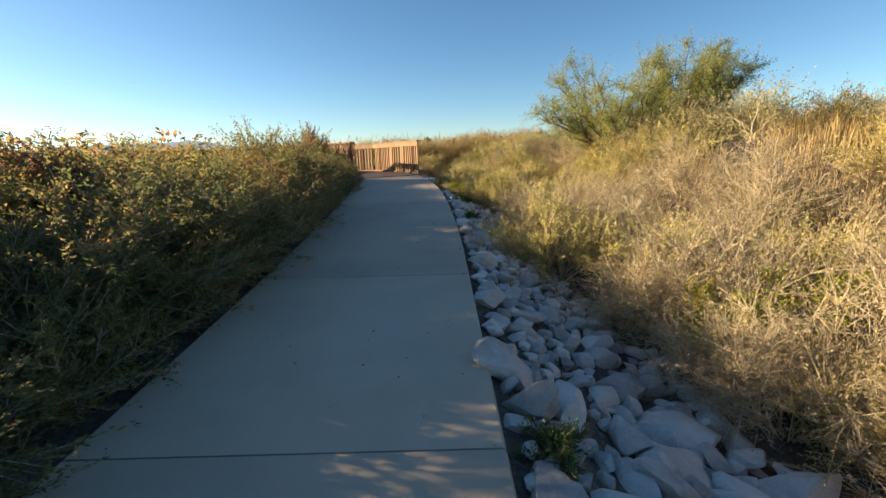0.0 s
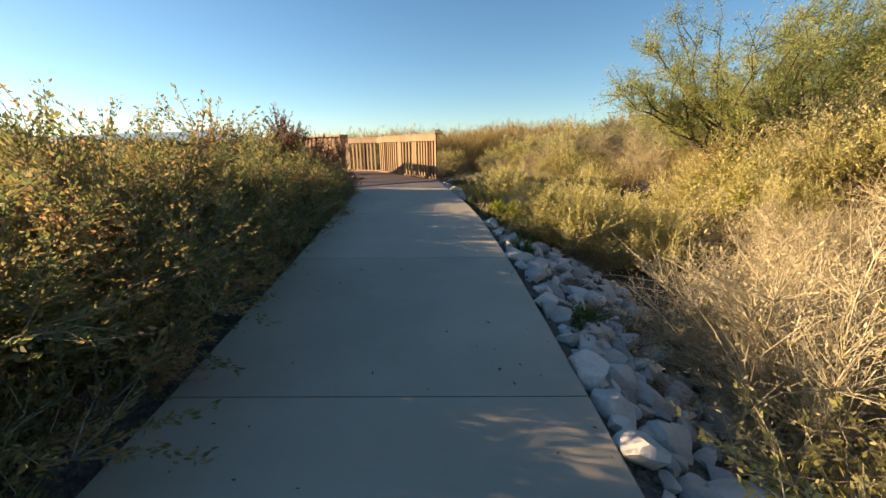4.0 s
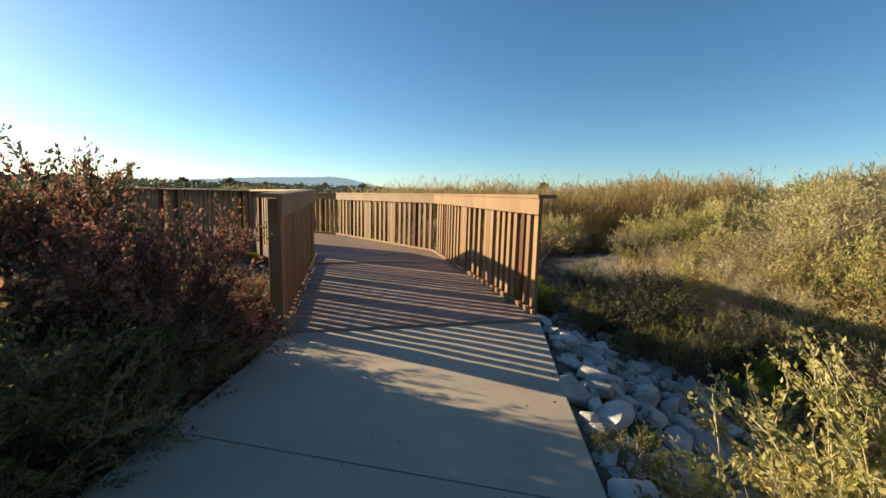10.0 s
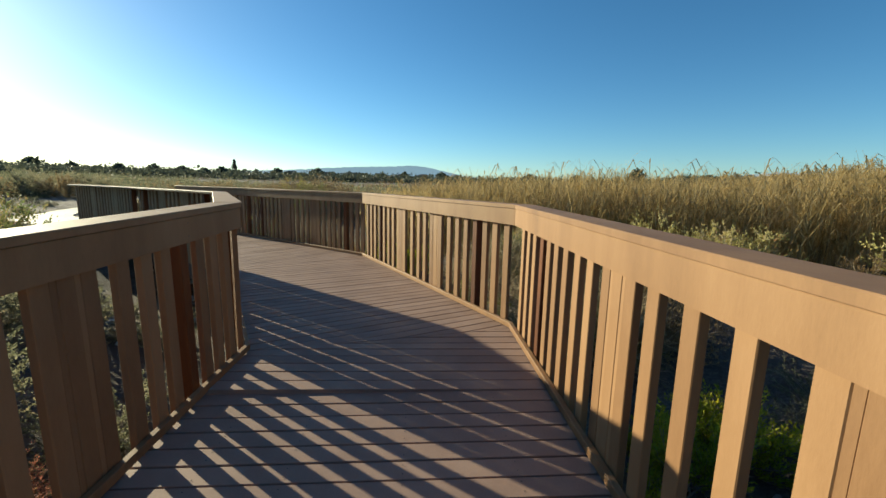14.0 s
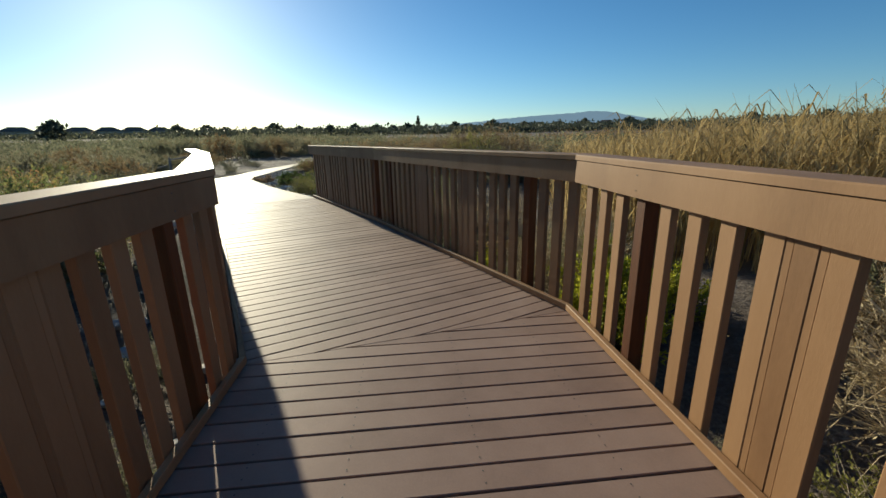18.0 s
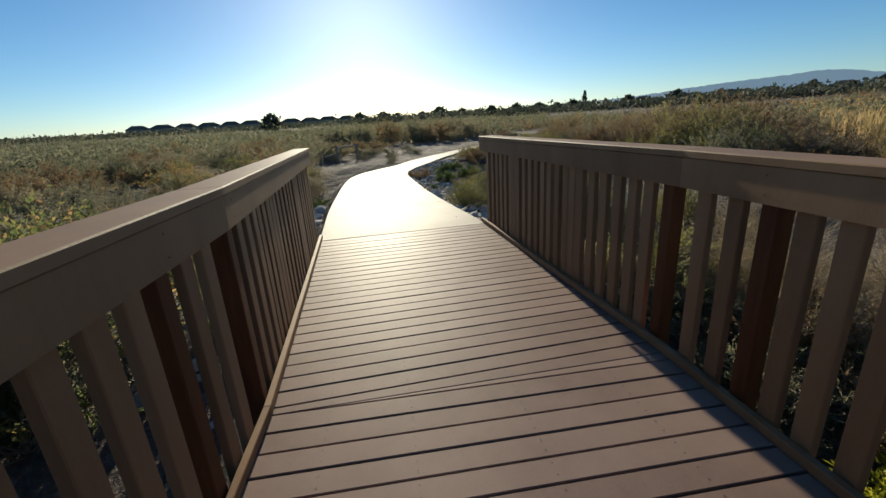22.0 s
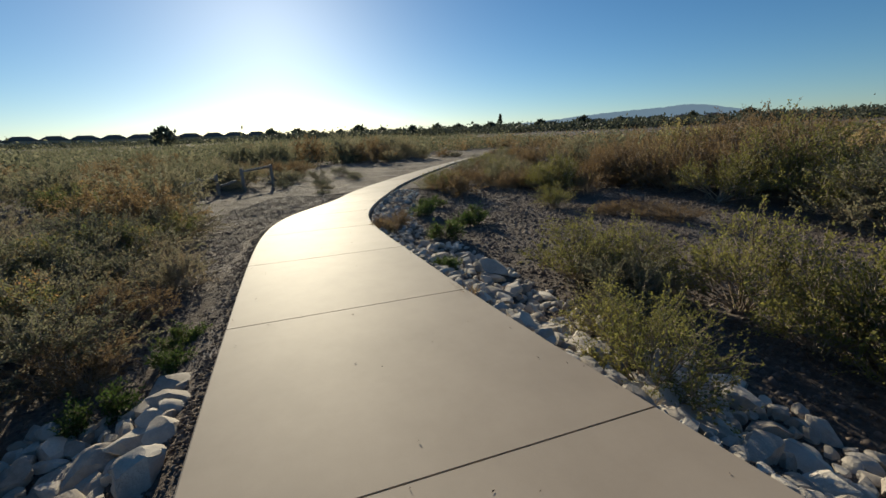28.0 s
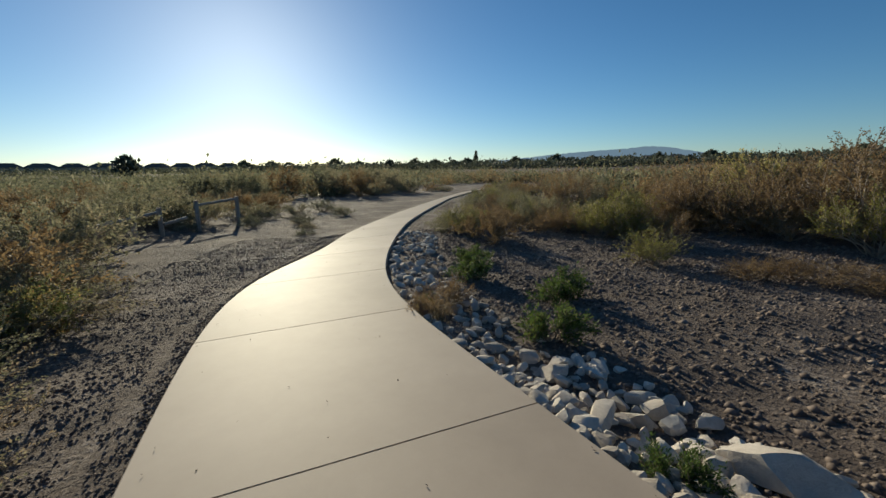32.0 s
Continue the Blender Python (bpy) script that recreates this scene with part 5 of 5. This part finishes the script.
rr = np.random.default_rng(21)
x, y = field(rr, 62000, -22, 24, 22, 44, 3.2, 17, 0.1)
reed_mesh(x, y, rr, 2.4, 0.018, "reeds", "tall golden dry reeds beyond the boardwalk railing", 4)
x, y = field(rr, 60000, -70, 60, 28, 120, 14, 110, 0.1)
reed_mesh(x, y, rr, 2.5, 0.07, "far_reeds", "golden reed field reaching towards the tree line")
x = rr.uniform(6, 45, 24000)
y = rr.uniform(-6, 40, 24000)
ok = (y < 25.5 + 0.12 * (x + 4)) & (x > 7)
reed_mesh(x[ok], y[ok], rr, 0.72, 0.022, "dry_grass", "pale golden dry grass on the rise beside the path")
x = rr.uniform(0.4, 9, 26000)
y = rr.uniform(2, 27, 26000)
dw = np.min(np.hypot(WASH[None, :, 0] - x[:, None], WASH[None, :, 1] - y[:, None]), 1)
dp = np.min(np.hypot(CENTRE[None, ::2, 0] - x[:, None], CENTRE[None, ::2, 1] - y[:, None]), 1)
ok = (dp > 3.2) & ~((x < 3.6) & (y > 12.5) & (y < 20.4)) & ((dw > 1.3) | (y > 13.5)) & (wave(x * 0.9, y * 0.9) > -0.35)
reed_mesh(x[ok], y[ok], rr, 0.54, 0.012, "brush_grass", "knee-high yellow grass between the bushes")


# ---- distance ----
def far_shrubs(n, x0, x1, y0, y1, seed, green, name, label, size):
    """Scrub too far off to count: leaf clumps joined into one mesh."""
    r = np.random.default_rng(seed)
    x, y = r.uniform(x0, x1, n), r.uniform(y0, y1, n)
    d = np.min(np.hypot(CENTRE[None, ::4, 0] - x[:, None], CENTRE[None, ::4, 1] - y[:, None]), 1)
    ok = (d > 9) & (np.hypot(x + 20, y - 25) > 34)
    x, y = x[ok], y[ok]
    per = 100
    z = ground(x, y)
    s = r.uniform(0.7, 1.5, len(x)) * size
    p = r.normal(0, 0.42, (len(x), per, 3))
    p[..., 2] = np.abs(p[..., 2]) * 1.1
    c = np.stack([x, y, z], 1)[:, None] + p * s[:, None, None]
    v, f = leaves(c.reshape(-1, 3), r.normal(0, 1, (len(x) * per, 3)) + (0, 0, 0.5), 0.24 * size, 0.11 * size, r)
    return thing(name, label, "scrub", kind="stuff", data=mesh_np(name, v, f, green))


far_shrubs(3600, -170, -20, -90, 90, 51, LEAF_SAGE, "far_scrub", "grey-green scrub plain in the distance", 1.5)
far_shrubs(450, -120, -20, 30, 100, 54, LEAF_RUST, "far_rust_scrub", "rust-brown scrub before the distant houses", 1.2)
far_shrubs(500, -90, 70, 60, 170, 52, LEAF_RUST, "far_yellow_scrub", "faded brown brush among distant reeds", 1.4)
far_shrubs(500, -14, -6, -60, 16, 53, LEAF_SALT, "far_saltbush", "dark saltbush thicket behind the path edge", 1.3)
rt = np.random.default_rng(61)
tb, td = np.radians(rt.uniform(-45, 83, 900)), rt.uniform(200, 320, 900)
tx, ty = -15 - np.sin(tb) * td, 24 + np.cos(tb) * td
tp = np.stack([tx, ty, ground(tx, ty)], 1)[:, None] + rt.normal(0, 1, (900, 60, 3)) * (4.5, 4.5, 1.1) + (0, 0, 1.6)
tv, tf = leaves(tp.reshape(-1, 3), rt.normal(0, 1, (54000, 3)), 1.6, 0.9, rt)
lb, ld = np.radians(rt.uniform(81, 130, 420)), rt.uniform(255, 315, 420)
lx, ly = -15 - np.sin(lb) * ld, 24 + np.cos(lb) * ld
lp = np.stack([lx, ly, ground(lx, ly)], 1)[:, None] + rt.normal(0, 1, (420, 40, 3)) * (4.0, 4.0, 0.6) + (0, 0, 0.9)
lv, lf = leaves(lp.reshape(-1, 3), rt.normal(0, 1, (16800, 3)), 1.5, 0.85, rt)
thing("far_shrub_row", "low dark brush in front of distant houses", "brush", kind="stuff", data=mesh_np("far_shrub_row", lv, lf, LEAF_DARK))
thing("far_treeline", "low dark line of trees along the skyline", "trees", kind="stuff", data=mesh_np("far_treeline", tv, tf, LEAF_DARK))


def far_tree(x, y, h, w, seed, conical=False):
    r = np.random.default_rng(seed)
    root = thing("far_tree", "dark tree on the skyline" if not conical else "tall dark cypress on the skyline", "tree", "skyline trees", m=pose(x, y, gz(x, y)))
    tv, tf = tubes(np.array([[(0, 0, -0.3), (0.05, 0, h * 0.3), (0, 0.05, h * 0.7)]]), np.array([[w * 0.06, w * 0.045, w * 0.02]]))
    part("trunk", mesh_np("trunk", tv, tf, M_BARK), root)
    n = 420
    u = r.uniform(0, 1, n)
    rad = w * 0.5 * (1 - u if conical else np.sqrt(np.clip(1 - (2 * u - 0.9) ** 2, 0.05, 1))) * r.uniform(0.5, 1.05, n)
    a = r.uniform(0, 2 * math.pi, n) + np.sin(u * 9) * 0.6
    p = np.stack([rad * np.cos(a), rad * np.sin(a), h * (0.2 + 0.8 * u)], 1)
    v, f = leaves(p, r.normal(0, 1, (n, 3)), w * 0.22, w * 0.12, r)
    part("crown", mesh_np("crown", v, f, LEAF_DARK), root)
    return root


def polar(bearing, dist, frm=(-15.0, 24.0)):
    """A place by bearing (degrees from +y towards -x) and distance."""
    a = radians(bearing)
    return frm[0] - math.sin(a) * dist, frm[1] + math.cos(a) * dist


r3 = random.Random(17)
x, y = polar(52.6, 322)
far_tree(x, y, 12, 5.5, 100, True)
x, y = polar(93.5, 150)
far_tree(x, y, 6.0, 6.5, 101)
x, y = polar(-3.6, 150)
far_tree(x, y, 7.5, 5.5, 102)
for i in range(46):
    bearing = -35 + i * 2.6 + r3.uniform(-0.8, 0.8)
    dist = r3.uniform(230, 360)
    x, y = polar(bearing, dist)
    far_tree(x, y, r3.uniform(3.0, 6.5), r3.uniform(4, 10), 110 + i, r3.random() < 0.15)


def house(bearing, dist, w, seed):
    r = random.Random(seed)
    x, y = polar(bearing, dist)
    root = thing("house", "low tan stucco house with a dark hipped roof", "house", "houses on the skyline", m=pose(x, y, gz(x, y), 0, 0, bearing + r.uniform(-6, 6)))
    d, h = w * 0.7, 3.6
    part("wall", bm_mesh("wall", prism([(-w / 2, -d / 2), (w / 2, -d / 2), (w / 2, d / 2), (-w / 2, d / 2)], -0.3, h), M_STUCCO), root)
    bm = bmesh.new()
    e = 0.5
    low = [bm.verts.new(p) for p in ((-w / 2 - e, -d / 2 - e, h), (w / 2 + e, -d / 2 - e, h), (w / 2 + e, d / 2 + e, h), (-w / 2 - e, d / 2 + e, h))]
    ridge = [bm.verts.new(p) for p in ((-w * 0.22, 0, h + 2.4), (w * 0.22, 0, h + 2.4))]
    bm.faces.new(low[::-1])
    bm.faces.new((low[0], low[1], ridge[1], ridge[0]))
    bm.faces.new((low[2], low[3], ridge[0], ridge[1]))
    bm.faces.new((low[1], low[2], ridge[1]))
    bm.faces.new((low[3], low[0], ridge[0]))
    part("roof", bm_mesh("roof", bm, M_ROOF), root)
    for i in (-1, 0, 1):
        part("window", bm_mesh("window", prism([(i * w * 0.3 - 0.6, -d / 2 - 0.03), (i * w * 0.3 + 0.6, -d / 2 - 0.03), (i * w * 0.3 + 0.6, -d / 2 + 0.02), (i * w * 0.3 - 0.6, -d / 2 + 0.02)], 1.0, 2.3), M_GLASSY), root)
    return root


for i in range(11):
    house(84 + i * 2.35, 320 - (i % 3) * 6, 12.5 + 1.5 * (i % 2), 300 + i)
for i, bearing in enumerate((28, 31, 34, 37, 41, 46)):
    house(bearing, 420 + 15 * (i % 2), 15, 320 + i)


def hills(b0, b1, dist, peaks, seed, name):
    """A far ridge whose crest passes through points of (bearing, height)."""
    r = np.random.default_rng(seed)
    n, rows = 160, 6
    bearing = np.linspace(b0, b1, n)
    crest = np.interp(bearing, [p[0] for p in peaks], [p[1] for p in peaks])
    for _ in range(3):
        crest[1:-1] = (crest[:-2] + 2 * crest[1:-1] + crest[2:]) / 4
    for k in range(3, 30):
        crest += r.normal(0, 3.2) / k ** 0.7 * np.sin(k * 0.35 * bearing + r.uniform(0, 6)) * smooth(0, 60, crest)
    crest *= smooth(b0, b0 + 3, bearing) * (1 - smooth(b1 - 3, b1, bearing))
    verts = []
    for j in range(rows):
        t = j / (rows - 1)
        for i in range(n):
            x, y = polar(bearing[i], dist + (1 - t) * -500)
            verts.append((x, y, crest[i] * t ** 1.5 - 5))
    idx = np.arange(n * rows).reshape(rows, n)
    f = np.stack([idx[:-1, :-1], idx[:-1, 1:], idx[1:, 1:], idx[1:, :-1]], -1).reshape(-1, 4)
    return thing(name, "hazy blue desert mountain ridge on the horizon", "mountain", kind="structure", data=mesh_np(name, np.array(verts), f, M_HAZE_HILL, smooth=True))


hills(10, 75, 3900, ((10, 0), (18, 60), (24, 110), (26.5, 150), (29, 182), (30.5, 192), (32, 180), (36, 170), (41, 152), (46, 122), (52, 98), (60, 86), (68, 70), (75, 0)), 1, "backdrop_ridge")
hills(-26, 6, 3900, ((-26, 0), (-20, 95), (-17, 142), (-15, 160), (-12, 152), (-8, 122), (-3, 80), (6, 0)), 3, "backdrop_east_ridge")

# ---- post-and-rail fence in the scrub ----
fence = thing("log_fence", "weathered low post-and-rail fence half sunk in scrub", "fence")
for x, y, top in ((-33.9, 23.7, 0.15), (-34.9, 24.35, 0.28), (-35.6, 24.95, 0.38), (-36.5, 25.95, 0.5), (-37.8, 27.3, 0.52)):
    part("post", bm_mesh("post", bar((x, y, gz(x, y) - 0.2), (x + 0.02, y, top), 0.13, 0.13, 0.03, up=Vector((0, 1, 0))), M_LOG), fence)
for a, b in (((-33.2, 23.46, 0.02), (-34.25, 23.95, 0.16)), ((-34.1, 23.9, 0.12), (-35.6, 24.92, 0.24)), ((-34.6, 25.05, -0.04), (-35.0, 25.62, 0.08)), ((-36.5, 25.9, 0.33), (-37.8, 27.3, 0.44))):
    part("rail", bm_mesh("rail", bar(a, b, 0.09, 0.09, 0.025), M_LOG), fence)


# ---- stones ----
def stone_mesh(seed, flat=0.75, fine=3, material=M_ROCK):
    """An angular boulder about 1 m across: a ball cut by random planes."""
    r = np.random.default_rng(seed)
    bm = bmesh.new()
    bmesh.ops.create_icosphere(bm, subdivisions=fine, radius=0.5)
    cuts = [(v / np.linalg.norm(v), r.uniform(0.2, 0.34)) for v in r.normal(0, 1, (17, 3))]
    stretch = np.array([r.uniform(0.95, 1.6), r.uniform(0.85, 1.2), flat * r.uniform(0.85, 1.25)])
    for v in bm.verts:
        p = np.array(v.co)
        for n, d in cuts:
            s = p @ n
            if s > d:
                p = p - n * (s - d)
        p = p * stretch * (1 + 0.03 * noise.noise(Vector(p * 4 + seed)))
        v.co = p
    me = bm_mesh("stone", bm, material)
    me.polygons.foreach_set("use_smooth", np.ones(len(me.polygons), bool))
    me.set_sharp_from_angle(angle=radians(24))
    return me


STONES = [stone_mesh(400 + i) for i in range(12)]
SMALL_STONES = [stone_mesh(420 + i, fine=2) for i in range(12)]
PALE_STONES = [stone_mesh(440 + i, material=M_ROCK_PALE) for i in range(12)]
SMALL_PALE = [stone_mesh(460 + i, fine=2, material=M_ROCK_PALE) for i in range(12)]


def riprap(name, label, spots, slabs=(), big=STONES, small=SMALL_STONES):
    """A bank of loose stones, with some long slabs of (x, y, size, turn) among them."""
    root = thing(name, label, "stones", kind="structure")
    for x, y, size, turn in slabs:
        spots = [q for q in spots if (q[0] - x) ** 2 + (q[1] - y) ** 2 > (0.3 * size + 0.2 * q[3]) ** 2]
        part("stone", big[r4.randrange(12)], root, m=pose(x, y, gz(x, y) + 0.1 * size, r4.uniform(-8, 8), r4.uniform(-8, 8), turn) @ Matrix.Diagonal((size * 1.25, size * 0.8, size * 0.62, 1)))
    for x, y, z, s in spots:
        part("stone", (big if s > 0.24 else small)[r4.randrange(12)], root, m=pose(x, y, z, r4.uniform(-25, 25), r4.uniform(-25, 25), r4.uniform(0, 360)) @ Matrix.Diagonal((s, s, s, 1)))
    return root


r4 = random.Random(77)


def pack(n, sample, small, large, tries=40, under=False):
    """Stones that touch but hardly overlap."""
    spots = []
    for _ in range(n * tries):
        x, y = sample()
        s = small + (large - small) * r4.random() ** 2.2
        if all((x - a) ** 2 + (y - b) ** 2 > (0.235 * (s + t)) ** 2 for a, b, _, t in spots):
            z = gz(x, y) + s * r4.uniform(0.0, 0.16)
            if under and z > -0.45:
                continue
            spots.append((x, y, z, s))
            if len(spots) >= n:
                break
    return spots


def beside(line, i0, i1, d0, d1, sign):
    """A random place beside a path edge, between two of its points and two distances."""
    def sample():
        t = r4.uniform(i0, i1)
        i = min(int(t), len(line) - 2)
        p, q = line[i], line[i + 1]
        w = (q - p) / np.linalg.norm(q - p)
        c = p + (q - p) * (t - i)
        e = d0 + (d1 - d0) * r4.random() ** 1.3
        return c[0] + sign * w[1] * e, c[1] - sign * w[0] * e
    return sample


def at_y(line, y):
    return float(np.interp(y, line[:, 1], np.arange(len(line))))


def at_x(line, x):
    return float(np.interp(-x, -line[:, 0], np.arange(len(line))))


riprap("riprap_path_side", "angular pale grey limestone rocks banked against the path", pack(295, beside(RR, at_y(RR, 2.6), at_y(RR, 6.2), 0.1, 1.75, 1), 0.15, 0.46, tries=200), ((0.81, 5.28, 0.62, 20), (0.25, 4.75, 0.5, 70), (1.05, 4.9, 0.5, 130), (0.3, 6.0, 0.42, 40), (1.35, 4.4, 0.5, 0)))
riprap("riprap_path_bank", "angular grey limestone rocks along the shaded path edge", pack(290, beside(RR, at_y(RR, 6.2), at_y(RR, 9.8), 0.1, 1.5, 1), 0.15, 0.44, tries=200))
riprap("riprap_wash", "pale grey rocks spilling down into a sandy wash", pack(170, beside(RR, at_y(RR, 9.9), at_y(RR, 13.4), 0.12, 2.0, 1), 0.17, 0.42))
riprap("riprap_abutment", "broken grey rocks at the foot of the boardwalk railing", pack(260, beside(RR, at_y(RR, 15.6), at_y(RR, 18.4), 0.1, 2.3, 1), 0.18, 0.42))
riprap("riprap_rail_foot", "broken grey rocks along the outer foot of the railing", pack(290, beside(RIGHT, 0, 0.82, 0.15, 2.7, 1), 0.18, 0.42))
riprap("riprap_abutment_left", "pale stones under saltbush beside the path", pack(24, beside(RL, at_y(RL, 12.5), at_y(RL, 17.0), 0.1, 0.7, -1), 0.15, 0.45), ((-3.14, 14.75, 0.45, 107),))
riprap("riprap_tail_left", "white limestone rocks beside the sunlit path", pack(235, beside(TL, 0, at_x(TL, -20.3), 0.24, 1.25, -1), 0.17, 0.54), big=PALE_STONES, small=SMALL_PALE)
riprap("riprap_tail_right", "white limestone rocks in a band along the path", pack(298, beside(TR, 0, at_x(TR, -19.4), 0.08, 1.35, 1), 0.13, 0.38, tries=120), big=PALE_STONES, small=SMALL_PALE)
riprap("riprap_tail_right_far", "white limestone rocks edging the curving path", pack(298, beside(TR, at_x(TR, -19.4), at_x(TR, -23.2), 0.08, 1.3, 1), 0.12, 0.32, tries=120), ((-21.45, 28.05, 0.62, 15), (-20.6, 27.5, 0.42, 60), (-22.3, 27.6, 0.36, 110)), big=PALE_STONES, small=SMALL_PALE)
riprap("riprap_tail_bend", "small pale stones round the bend of the path", pack(260, beside(TR, at_x(TR, -23.2), at_x(TR, -31), 0.1, 1.05, 1), 0.10, 0.26), big=PALE_STONES, small=SMALL_PALE)
riprap("riprap_under_deck", "pale stones below the boardwalk", pack(150, beside(BRIDGE[::-1], 0, 18, -2.6, 2.6, 1), 0.12, 0.36, under=True))


# ---- earth clods and litter ----
def clods(n, sample, size, name, label, material):
    r = np.random.default_rng(n)
    p = np.array([sample() for _ in range(n)])
    z = ground(p[:, 0], p[:, 1])
    octa = np.array([(1, 0, 0), (-1, 0, 0), (0, 1, 0), (0, -1, 0), (0, 0, 1), (0, 0, -0.6)], float)
    s = size * r.uniform(0.3, 1.0, (n, 1, 1)) ** 1.5
    v = octa[None] * r.uniform(0.6, 1.3, (n, 6, 1)) * s
    a = r.uniform(0, 6.28, n)
    ca, sa = np.cos(a)[:, None], np.sin(a)[:, None]
    v = np.stack([v[..., 0] * ca - v[..., 1] * sa, v[..., 0] * sa + v[..., 1] * ca, v[..., 2] * 0.8], -1)
    v += np.stack([p[:, 0], p[:, 1], z], 1)[:, None]
    tri = np.array([(0, 2, 4), (2, 1, 4), (1, 3, 4), (3, 0, 4), (2, 0, 5), (1, 2, 5), (3, 1, 5), (0, 3, 5)])
    f = (np.arange(n)[:, None, None] * 6 + tri[None]).reshape(-1, 3)
    return thing(name, label, "earth", kind="stuff", data=mesh_np(name, v.reshape(-1, 3), f, material))


clods(30000, beside(TL, 0, at_x(TL, -32), 0.02, 2.8, -1), 0.024, "earth_clods", "loose brown clods and crumbs of dry earth", M_CLOD)
clods(46000, beside(TR, 0, at_x(TR, -32), 0.3, 9.5, 1), 0.03, "field_clods", "crumbled dark earth of a bare field", M_CLOD)
clods(5200, beside(TR, 0, at_x(TR, -32), 1.2, 9.5, 1), 0.062, "field_lumps", "larger dry lumps of earth on a bare field", M_CLOD)
clods(2500, beside(RR, at_y(RR, 2), at_y(RR, 18), 0.0, 4.5, 1), 0.04, "wash_pebbles", "pebbles and crumbs in a sandy wash", M_CLOD)


def litter(n, left, right, i0, i1, height, name, label, material, size):
    """Dry leaf bits and grit lying on a path."""
    r = np.random.default_rng(n + 3)
    t = r.uniform(i0, i1, n)
    j = np.arange(len(left))
    a = np.stack([np.interp(t, j, left[:, k]) for k in (0, 1)], 1)
    b = np.stack([np.interp(t, j, right[:, k]) for k in (0, 1)], 1)
    w = r.beta(0.45, 0.45, (n, 1)) * 0.96 + 0.02
    p = a * (1 - w) + b * w
    z = height(p)
    v, f = leaves(np.stack([p[:, 0], p[:, 1], z + 0.004], 1), r.normal(0, 1, (n, 3)) * (1, 1, 0.05), size, size * 0.5, r)
    v[:, 2] = np.maximum(v[:, 2], np.repeat(z, 4) + 0.002)
    return thing(name, label, "litter", kind="stuff", data=mesh_np(name, v, f, material))


litter(190, TL, TR, 0, at_x(TR, -33), lambda p: tail_z(p[:, 0]), "path_litter", "dark bits of dry leaf scattered on the path", M_BARK, 0.017)
litter(300, RL, RR, at_y(RR, 2), 130, lambda p: ramp_z(p[:, 1]), "ramp_litter", "dry leaf bits along the path edges", M_BARK, 0.022)
